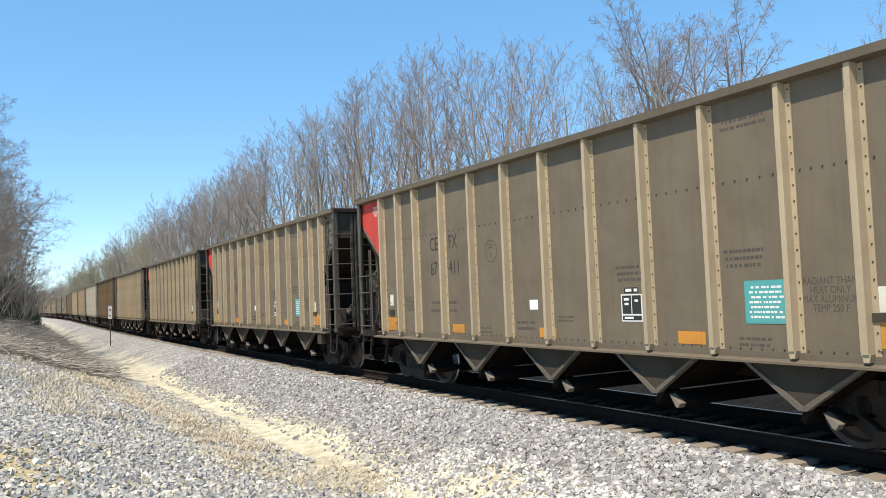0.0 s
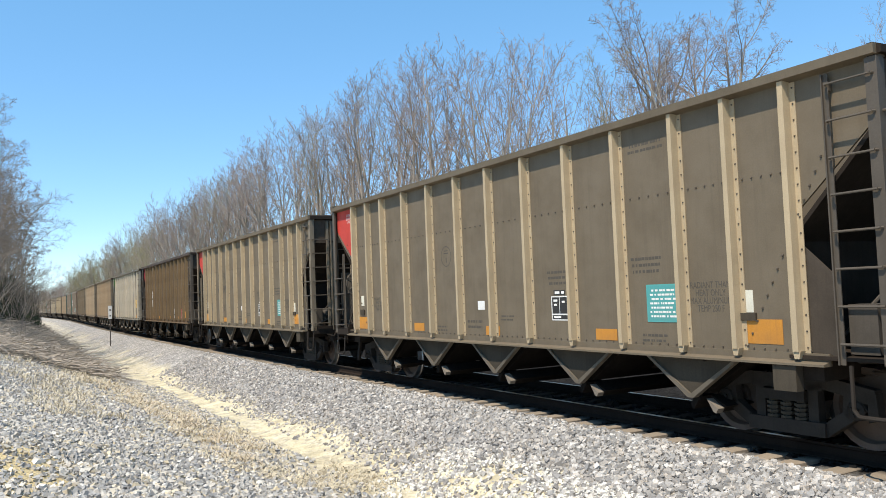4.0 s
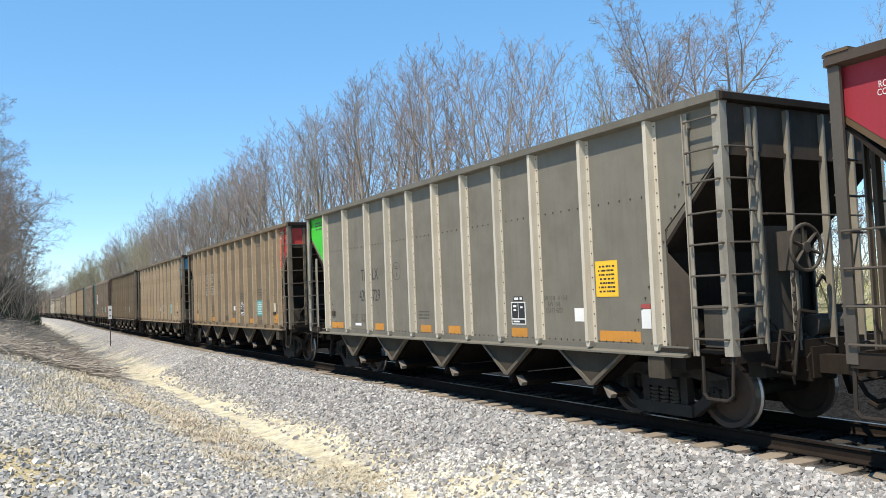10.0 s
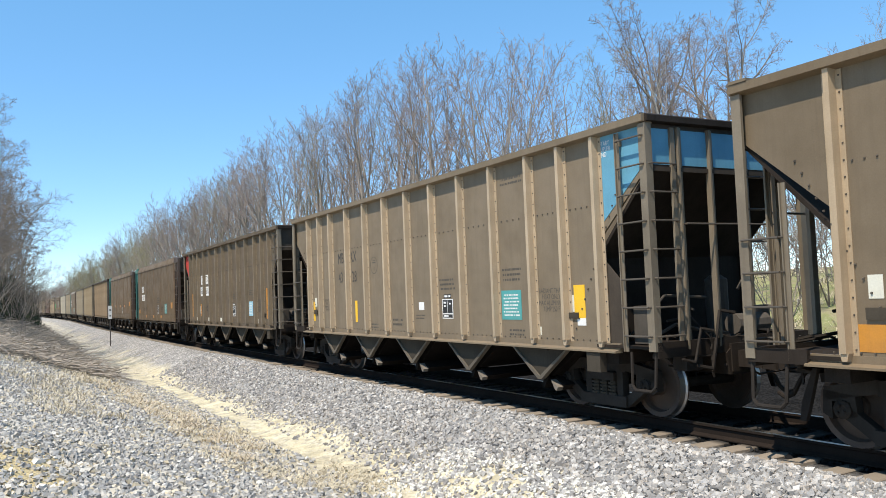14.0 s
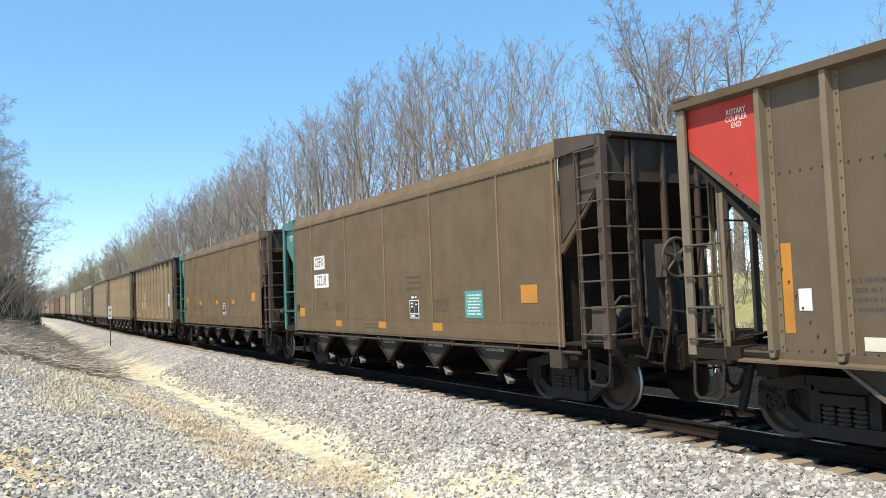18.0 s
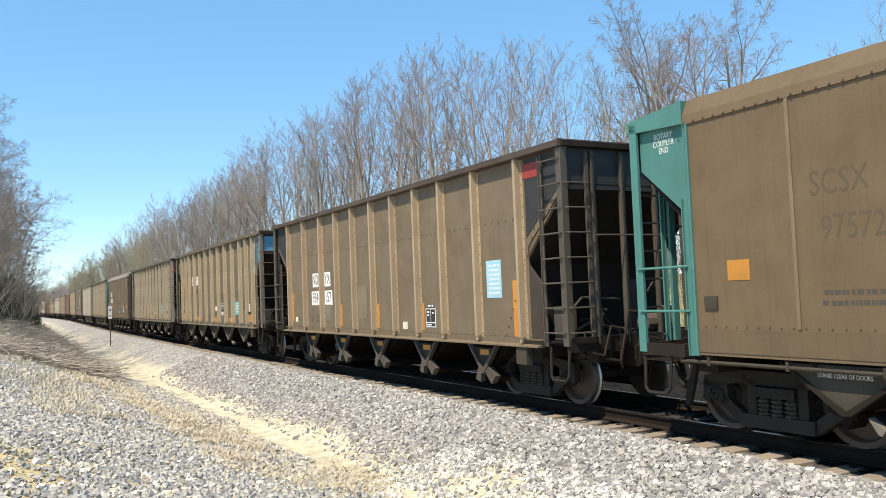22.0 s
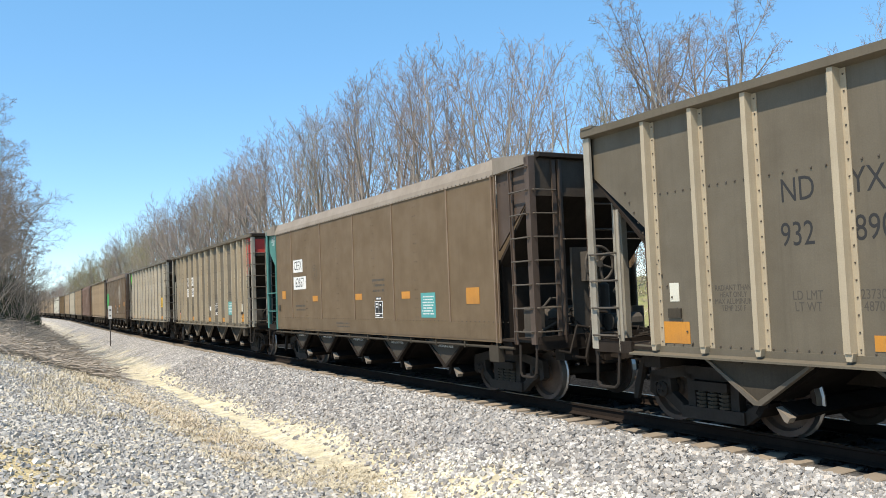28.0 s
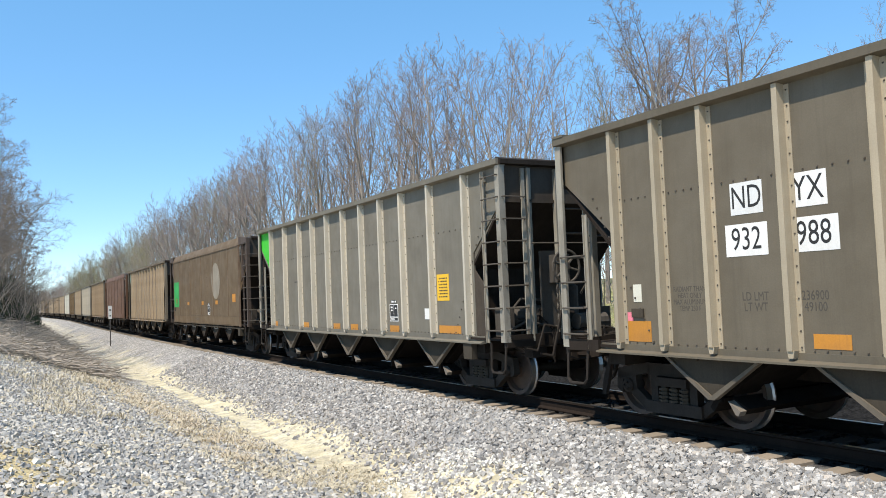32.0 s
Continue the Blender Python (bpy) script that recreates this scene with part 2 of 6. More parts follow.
    drift.inputs["From Min"].default_value, drift.inputs["From Max"].default_value = 11.0, 31.0
    drift.inputs["To Min"].default_value, drift.inputs["To Max"].default_value = -0.4, 1.6
    nt.links.new(sep.outputs[1], drift.inputs[0])
    lane = nt.nodes.new("ShaderNodeMath")
    nt.links.new(add.outputs[0], lane.inputs[0])
    nt.links.new(drift.outputs[0], lane.inputs[1])
    rng2 = nt.nodes.new("ShaderNodeMapRange")
    rng2.inputs["From Min"].default_value, rng2.inputs["From Max"].default_value = -20.0, 20.0
    nt.links.new(lane.outputs[0], rng2.inputs[0])
    zone_straw = ramp(nt, rng2.outputs[0], [(pos(-11.5), (1, 1, 1)), (pos(-10.5), (0, 0, 0)), (pos(-6.5), (0, 0, 0)), (pos(-5.8), (1, 1, 1)),
                                            (pos(-4.6), (1, 1, 1)), (pos(-4.0), (0, 0, 0))])
    zone_grass = ramp(nt, rng.outputs[0], [(pos(7.6), (0, 0, 0)), (pos(8.6), (1, 1, 1))])
    far = nt.nodes.new("ShaderNodeMapRange")
    far.inputs["From Min"].default_value, far.inputs["From Max"].default_value = 18.0, 30.0
    nt.links.new(sep.outputs[1], far.inputs[0])
    left = ramp(nt, rng.outputs[0], [(pos(-5.8), (1, 1, 1)), (pos(-5.0), (0, 0, 0))])
    leftfar = nt.nodes.new("ShaderNodeMath")
    leftfar.operation = "MULTIPLY"
    nt.links.new(far.outputs[0], leftfar.inputs[0])
    nt.links.new(left.outputs[0], leftfar.inputs[1])
    onset = nt.nodes.new("ShaderNodeMapRange")
    onset.inputs["From Min"].default_value, onset.inputs["From Max"].default_value = 8.0, 12.0
    nt.links.new(sep.outputs[1], onset.inputs[0])
    onset.inputs["To Min"].default_value = 0.55
    fade = nt.nodes.new("ShaderNodeMapRange")
    fade.inputs["From Min"].default_value, fade.inputs["From Max"].default_value = 32.0, 52.0
    fade.inputs["To Min"].default_value, fade.inputs["To Max"].default_value = 1.0, 0.3
    nt.links.new(sep.outputs[1], fade.inputs[0])
    broken = ramp(nt, wob2.outputs[0], [(0.38, (0.45, 0.45, 0.45)), (0.56, (1, 1, 1))])
    sandy = mix(nt, 1.0, mix(nt, 1.0, zone_sand.outputs[0], onset.outputs[0], "MULTIPLY"), fade.outputs[0], "MULTIPLY")
    c = mix(nt, mix(nt, 1.0, sandy, broken.outputs[0], "MULTIPLY"), stones.outputs[0], sand.outputs[0])
    patch = noise_node(nt, 0.9, 3, 0.55, tc.outputs["Object"])
    pf = ramp(nt, patch.outputs[0], [(0.54, (0, 0, 0)), (0.64, (0.6, 0.6, 0.6))])
    near_side = ramp(nt, rng0.outputs[0], [(pos(-2.9), (1, 1, 1)), (pos(-2.3), (0, 0, 0))])
    c = mix(nt, mix(nt, 1.0, pf.outputs[0], near_side.outputs[0], "MULTIPLY"), c, sand.outputs[0])
    place = nt.nodes.new("ShaderNodeMapping")
    place.vector_type = "POINT"
    place.inputs["Location"].default_value = (8.95 / 0.8, -10.3 / 2.3, 0)
    place.inputs["Scale"].default_value = (1 / 0.8, 1 / 2.3, 1)
    nt.links.new(uv.outputs[0], place.inputs[0])
    ball = nt.nodes.new("ShaderNodeTexGradient")
    ball.gradient_type = "SPHERICAL"
    nt.links.new(place.outputs[0], ball.inputs[0])
    clay = ramp(nt, ball.outputs[0], [(0.05, (0, 0, 0)), (0.45, (0.85, 0.85, 0.85))])
    c = mix(nt, clay.outputs[0], c, (0.56, 0.44, 0.23))
    spot = nt.nodes.new("ShaderNodeMapping")
    spot.vector_type = "POINT"
    spot.inputs["Location"].default_value = (3.35 / 1.0, -9.6 / 3.0, 0)
    spot.inputs["Scale"].default_value = (1 / 1.0, 1 / 3.0, 1)
    nt.links.new(uv.outputs[0], spot.inputs[0])
    pool = nt.nodes.new("ShaderNodeTexGradient")
    pool.gradient_type = "SPHERICAL"
    nt.links.new(spot.outputs[0], pool.inputs[0])
    white = ramp(nt, pool.outputs[0], [(0.05, (0, 0, 0)), (0.45, (0.8, 0.8, 0.8))])
    c = mix(nt, white.outputs[0], c, sand.outputs[0])
    c = mix(nt, mix(nt, 1.0, zone_straw.outputs[0], (0.72, 0.72, 0.72), "MULTIPLY"), c, straw.outputs[0])
    c = mix(nt, mix(nt, 1.0, leftfar.outputs[0], (0.8, 0.8, 0.8), "MULTIPLY"), c, straw.outputs[0])
    c = mix(nt, zone_grass.outputs[0], c, grass.outputs[0])
    # Band from tie ends to far bank painted near black, as the train's shade.
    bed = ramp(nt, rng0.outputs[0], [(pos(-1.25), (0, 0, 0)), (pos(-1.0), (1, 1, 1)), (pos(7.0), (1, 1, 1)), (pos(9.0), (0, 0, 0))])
    bed_shade = ramp(nt, bw.outputs[0], [(0.0, (0.007, 0.0068, 0.0068)), (1.0, (0.025, 0.024, 0.0235))])
    c = mix(nt, bed.outputs[0], c, bed_shade.outputs[0])
    sh = ramp(nt, coarse.outputs[0], [(0.32, (0.70, 0.69, 0.67)), (0.66, (1.12, 1.12, 1.12))])
    nt.links.new(mix(nt, 1.0, c, sh.outputs[0], "MULTIPLY"), b.inputs["Base Color"])
    b.inputs["Roughness"].default_value = 0.95
    b.inputs["Specular IOR Level"].default_value = 0.08
    bump(nt, b, vor.outputs["Distance"], 0.8, 0.03)
    return m


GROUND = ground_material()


# ---- mesh helpers ----
def link_mesh(name, mesh, material, parent=None, label=""):
    ob = new(name, mesh)
    if material is not None:
        if not mesh.materials:
            mesh.materials.append(None)
        ob.material_slots[0].link = "OBJECT"
        ob.material_slots[0].material = material
    if parent is not None:
        ob.parent = parent
    if label:
        tagged(ob, label)
    return ob


def to_mesh(bm, name):
    me = bpy.data.meshes.new(name)
    bmesh.ops.recalc_face_normals(bm, faces=bm.faces)
    bm.to_mesh(me)
    bm.free()
    return me


def part(name, bm, material, parent, label=""):
    return link_mesh(name, bm if isinstance(bm, bpy.types.Mesh) else to_mesh(bm, name), material, parent, label)


def box(bm, x0, x1, y0, y1, z0, z1):
    v = [bm.verts.new(p) for p in ((x0, y0, z0), (x1, y0, z0), (x1, y1, z0), (x0, y1, z0),
                                   (x0, y0, z1), (x1, y0, z1), (x1, y1, z1), (x0, y1, z1))]
    for f in ((0, 3, 2, 1), (4, 5, 6, 7), (0, 1, 5, 4), (1, 2, 6, 5), (2, 3, 7, 6), (3, 0, 4, 7)):
        bm.faces.new([v[i] for i in f])
    return v


def prism(bm, profile, axis, a, b):
    """A closed profile of (p, q), pushed along an axis from a to b. Axis x: (y, z); y: (x, z); z: (x, y)."""
    def place(p, q, s):
        return {"x": (s, p, q), "y": (p, s, q), "z": (p, q, s)}[axis]
    lo = [bm.verts.new(place(p, q, a)) for p, q in profile]
    hi = [bm.verts.new(place(p, q, b)) for p, q in profile]
    n = len(profile)
    bm.faces.new(lo[::-1])
    bm.faces.new(hi)
    for i in range(n):
        bm.faces.new((lo[i], lo[(i + 1) % n], hi[(i + 1) % n], hi[i]))


def bar(bm, a, b, r, sides=6, r2=None):
    a, b = Vector(a), Vector(b)
    d = (b - a).normalized()
    s = d.orthogonal().normalized()
    t = d.cross(s)
    r2 = r if r2 is None else r2
    lo, hi = [], []
    for i in range(sides):
        c = math.cos(2 * math.pi * i / sides) * s + math.sin(2 * math.pi * i / sides) * t
        lo.append(bm.verts.new(a + c * r))
        hi.append(bm.verts.new(b + c * r2))
    bm.faces.new(lo[::-1])
    bm.faces.new(hi)
    for i in range(sides):
        bm.faces.new((lo[i], lo[(i + 1) % sides], hi[(i + 1) % sides], hi[i]))


def bent(bm, pts, r, sides=6):
    for a, b in zip(pts, pts[1:]):
        bar(bm, a, b, r, sides)


def flat_bar(bm, p, q, w, y0, y1):
    """A strut in the x-z plane from p to q, w wide, from y0 to y1."""
    p, q = Vector(p), Vector(q)
    n = (q - p).normalized().orthogonal() * w / 2
    prism(bm, [tuple(p + n), tuple(q + n), tuple(q - n), tuple(p - n)], "y", y0, y1)


def lathe(bm, profile, seg, mats=None):
    """A profile of (radius, y) turned round the y axis."""
    rings = []
    for r, y in profile:
        rings.append([bm.verts.new((r * math.cos(2 * math.pi * i / seg), y, r * math.sin(2 * math.pi * i / seg))) for i in range(seg)])
    for k, (ra, rb) in enumerate(zip(rings, rings[1:])):
        for i in range(seg):
            f = bm.faces.new((ra[i], ra[(i + 1) % seg], rb[(i + 1) % seg], rb[i]))
            if mats:
                f.material_index = mats[k]
    bm.faces.new(rings[0][::-1])
    bm.faces.new(rings[-1])


# ---- the track: its line across the land ----
TRACK_X = 9.208
BEND = [(0, 0.0), (100, 0.0353), (140, 0.0353), (180, 0.0), (3000, 0.0)]


def heading(u):
    if u <= 0:
        return 0.000353 * u * (1 if u > -100 else 0) if u > -100 else -0.0353
    for (a, ha), (b, hb) in zip(BEND, BEND[1:]):
        if u <= b:
            return ha + (hb - ha) * (u - a) / (b - a)
    return 0.0


LINE = {0: (TRACK_X, 0.0)}
_x, _y = TRACK_X, 0.0
for _i in range(0, 2600):
    _h = heading(_i + 0.5)
    _x, _y = _x + math.sin(_h), _y + math.cos(_h)
    LINE[_i + 1] = (_x, _y)
_x, _y = TRACK_X, 0.0
for _i in range(0, -320, -1):
    _h = heading(_i - 0.5)
    _x, _y = _x - math.sin(_h), _y - math.cos(_h)
    LINE[_i - 1] = (_x, _y)


def along(u, d=0.0):
    """The place u metres along the track and d metres to its far side."""
    i = math.floor(u)
    (xa, ya), (xb, yb) = LINE[i], LINE[i + 1]
    f = u - i
    h = heading(u)
    return xa + (xb - xa) * f + d * math.cos(h), ya + (yb - ya) * f - d * math.sin(h)


PROFILE = [(-500, 1.0), (-60, 0.9), (-25, 0.7), (-14, 0.45), (-11, 0.36), (-9.3, 0.22), (-7.5, -0.28), (-6.0, -0.62), (-5.0, -0.84),
           (-4.2, -0.95), (-3.7, -0.9), (-1.95, -0.27), (-1.6, -0.215), (0, -0.225), (1.6, -0.215), (1.95, -0.27), (3.7, -0.8),
           (5, -0.75), (7, -0.1), (10, 1.2), (13, 2.0), (20, 2.4), (60, 2.6), (700, 3.0)]


def land(d, u):
    for (a, za), (b, zb) in zip(PROFILE, PROFILE[1:]):
        if d <= b:
            f = max(0.0, (d - a) / (b - a))
            z = za + (zb - za) * f
            break
    else:
        z = PROFILE[-1][1]
    if d < -5.2 and u > 18:
        z += 1.45 * min(1.0, (u - 18) / 30) * max(0.0, 1 - abs(d + 10.2) / 5.0)
    if d < -2.2 or d > 2.2:
        z += 0.10 * noise.noise(Vector((d * 0.5, u * 0.35, 0))) * min(1.0, (abs(d) - 2.2))
        z += 0.03 * noise.noise(Vector((d * 2.1, u * 1.9, 3)))
    return z


def steps(lo, hi, near, grow):
    out, v, s = [0.0], 0.0, near
    while v < hi:
        v += s
        s = near if v < 40 else s * grow
        out.append(min(v, hi))
    v, s = 0.0, near
    while v > lo:
        v -= s
        s *= grow
        out.insert(0, max(v, lo))
    return out


def build_ground():
    us = steps(-300, 2500, 0.35, 1.12)
    ds = [-500, -300, -150, -80, -40, -25, -18] + [x * 0.25 for x in range(-60, 61)] + [18, 25, 40, 80, 200, 450, 700]
    bm = bmesh.new()
    uvl = bm.loops.layers.uv.new("UVMap")
    grid = []
    for u in us:
        row = []
        for d in ds:
            x, y = along(u, d)
            row.append((bm.verts.new((x, y, land(d, u))), d, u))
        grid.append(row)
    for ra, rb in zip(grid, grid[1:]):
        for i in range(len(ds) - 1):
            q = (ra[i], ra[i + 1], rb[i + 1], rb[i])
            f = bm.faces.new([v[0] for v in q])
            f.smooth = True
            for lp, (_, d, u) in zip(f.loops, q):
                lp[uvl].uv = (d, u)
    me = bpy.data.meshes.new("ground")
    bm.to_mesh(me)
    bm.free()
    ob = new("ground", me)
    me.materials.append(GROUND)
    return tagged(ob, "gravel, sand and dry grass beside the railway", "ground", kind="structure")


build_ground()


def sweep(bm, profile, us, d0):
    """A profile of (d, z), counter-clockwise, laid along the track."""
    rows = []
    for u in us:
        rows.append([bm.verts.new((*along(u, d0 + p), q)) for p, q in profile])
    n = len(profile)
    for ra, rb in zip(rows, rows[1:]):
        for i in range(n):
            f = bm.faces.new((ra[i], ra[(i + 1) % n], rb[(i + 1) % n], rb[i]))
            f.material_index = 1 if i in (4, 5, 6) else 0


RAIL_US = [-60 + 2 * i for i in range(31)] + [4 + 4 * i for i in range(70)] + [290 + 20 * i for i in range(20)]
RAIL_PROFILE = [(-0.07, -0.175), (0.07, -0.175), (0.07, -0.16), (0.012, -0.13), (0.012, -0.045), (0.036, -0.03),
                (0.034, 0.0), (-0.034, 0.0), (-0.036, -0.03), (-0.012, -0.045), (-0.012, -0.13), (-0.07, -0.16)]
track = tagged(new("railway_track"), "single line of steel rails on weathered wooden ties", "track", kind="structure")
for side in (-1, 1):
    rb_ = bmesh.new()
    sweep(rb_, RAIL_PROFILE, RAIL_US, side * 0.755)
    me_ = to_mesh(rb_, "rail")
    me_.materials.append(RAILSIDE)
    me_.materials.append(RAILTOP)
    link_mesh("rail", me_, None, track, "rusty rail with a bright worn head")


# ---- trees ----
def tube(vs, fs, pts, radii, sides):
    base = len(vs)
    for i, p in enumerate(pts):
        d = (pts[min(i + 1, len(pts) - 1)] - pts[max(i - 1, 0)]).normalized()
        s = d.orthogonal().normalized()
        t = d.cross(s)
        for k in range(sides):
            a = 2 * math.pi * k / sides
            vs.append(p + (s * math.cos(a) + t * math.sin(a)) * radii[i])
    for i in range(len(pts) - 1):
        for k in range(sides):
            a, b = base + i * sides + k, base + i * sides + (k + 1) % sides
            fs.append((a, b, b + sides, a + sides))


def limb(rng, vs, fs, p, d, length, r, level, kinds):
    """A wandering limb that bends upward and bears the limbs of the next level along it."""
    count, share, angle, lift, wander, thin, sides = kinds[level]
    n = max(2, 6 - level - (sides == 3))
    pts, radii = [p], [r]
    for i in range(n):
        d = (d + Vector((rng.uniform(-1, 1), rng.uniform(-1, 1), rng.uniform(-0.6, 0.6))) * wander + Vector((0, 0, lift))).normalized()
        p = p + d * (length / n)
        pts.append(p)
        radii.append(max(thin, r * (1 - (0.93 if level < 2 else 0.7) * (i + 1) / n)))
    k = 0 if level < 2 else 1
    tube(vs[k], fs[k], pts, radii, sides)
    if level + 1 >= len(kinds):
        return
    turn = rng.uniform(0, 6.28)
    for j in range(count):
        f = (0.30 if level == 0 else 0.18) + (0.80 if level else 0.68) * (j + rng.random()) / count
        f = min(f, 0.999) * n
        i = int(f)
        q = pts[i].lerp(pts[i + 1], f - i)
        way = (pts[i + 1] - pts[i]).normalized()
        s1 = way.orthogonal().normalized()
        s2 = way.cross(s1)
        turn += 2.4 + rng.uniform(-0.6, 0.6)
        ang = radians(angle * rng.uniform(0.65, 1.25))
        w = way * math.cos(ang) + (s1 * math.cos(turn) + s2 * math.sin(turn)) * math.sin(ang)
        left = 1.0 - 0.55 * f / n
        limb(rng, vs, fs, q, w, length * share * left * rng.uniform(0.7, 1.25), max(kinds[level + 1][5], radii[i] * rng.uniform(0.42, 0.66)), level + 1, kinds)


def tree_meshes(seed, height, radius, kinds, stems=1, lean=0.06):
    rng = random.Random(seed)
    vs, fs = ([], []), ([], [])
    for _s in range(stems):
        way = Vector((rng.uniform(-lean, lean), rng.uniform(-lean, lean), 1)).normalized()
        start = Vector((rng.uniform(-0.3, 0.3), rng.uniform(-0.3, 0.3), 0)) * (1 if stems > 1 else 0.1)
        tube(vs[0], fs[0], [start - Vector((0, 0, 0.4)), start + way * 0.05], [radius * 1.5, radius * 1.02], kinds[0][6])
        limb(rng, vs, fs, start, way, height * rng.uniform(0.82, 1.0), radius, 0, kinds)
    k = height / max(v.z for v in vs[1])
    out = []
    for i, nm in ((0, "trunk"), (1, "crown")):
        me = bpy.data.meshes.new(nm)
        me.from_pydata([(v.x * k, v.y * k, v.z * k) for v in vs[i]], [], fs[i])
        out.append(me)
    return out


def plant(name, meshes, mats, u, d, turn, scale, label, category, group):
    x, y = along(u, d)
    e = new(name)
    e.matrix_basis = pose(x, y, land(d, u) - 0.05, 0, 0, turn) @ Matrix.Diagonal((scale, scale, scale, 1))
    part("trunk", meshes[0], mats[0], e)
    part("crown", meshes[1], mats[1], e)
    return tagged(e, label, category, group)


# each level of limbs: how many on it, their length, angle, bend upward, wander, least radius, sides
NEARWOOD = [(8, 0.54, 29, 0.03, 0.09, 0.012, 6), (7, 0.46, 38, 0.10, 0.14, 0.008, 4), (6, 0.46, 42, 0.09, 0.18, 0.006, 3), (4, 0.55, 46, 0.07, 0.22, 0.0045, 3), (0, 0, 0, 0.05, 0.2, 0.004, 3)]
MIDWOOD = [(8, 0.52, 29, 0.03, 0.09, 0.014, 5), (7, 0.46, 38, 0.10, 0.14, 0.010, 3), (7, 0.5, 42, 0.09, 0.18, 0.0085, 3), (0, 0, 0, 0.07, 0.22, 0.007, 3)]
FARWOOD = [(10, 0.46, 38, 0.03, 0.12, 0.03, 4), (9, 0.46, 48, 0.07, 0.22, 0.026, 3), (0, 0, 0, 0.05, 0.25, 0.022, 3)]
OPENWOOD = [(10, 0.60, 36, 0.03, 0.14, 0.016, 7), (9, 0.44, 42, 0.10, 0.18, 0.011, 5), (8, 0.48, 48, 0.05, 0.24, 0.007, 3), (5, 0.58, 54, 0.0, 0.32, 0.0055, 3), (0, 0, 0, -0.06, 0.3, 0.0045, 3)]
BANKWOOD = [(10, 0.60, 58, 0.02, 0.18, 0.014, 6), (9, 0.46, 48, 0.04, 0.26, 0.010, 4), (8, 0.5, 50, 0.02, 0.3, 0.0075, 3), (6, 0.6, 50, 0.0, 0.32, 0.006, 3), (0, 0, 0, 0.0, 0.3, 0.005, 3)]
SCRUB = [(6, 0.55, 40, 0.03, 0.2, 0.012, 3), (5, 0.55, 44, 0.05, 0.25, 0.010, 3), (0, 0, 0, 0.05, 0.3, 0.009, 3)]
TALL = [tree_meshes(11 + i, 13.6, 0.15, NEARWOOD, 1 + (i % 3 == 2), 0.07) for i in range(6)]
SLIM = [tree_meshes(31 + i, 13.6, 0.15, MIDWOOD, 1 + i % 2, 0.08) for i in range(6)]
FAR = [tree_meshes(71 + i, 13.6, 0.13, FARWOOD, 2, 0.08) for i in range(4)]
WIDE = [tree_meshes(91 + i, 10.6, 0.14, BANKWOOD, 1, 0.12) for i in range(3)]
CROWN = [tree_meshes(95 + i, 11.0, 0.27, OPENWOOD, 1, 0.08) for i in range(2)]
BUSH = [tree_meshes(51 + i, 3.6, 0.03, SCRUB, 5, 0.5) for i in range(3)]
TOPS = [(14, 7.6), (17, 9.2), (25, 10.0), (29.3, 11.2), (32.7, 12.7), (42.6, 13.9), (53.6, 14.1), (66.6, 14.5), (77, 14.6), (90, 15.3), (108, 15.7), (150, 15.6), (190, 15.2), (250, 12.6), (290, 11.0), (900, 10.0)]


def tall_at(u):
    for (a, ha), (b, hb) in zip(TOPS, TOPS[1:]):
        if u <= b:
            return ha + (hb - ha) * max(0, (u - a)) / (b - a)
    return 11.0


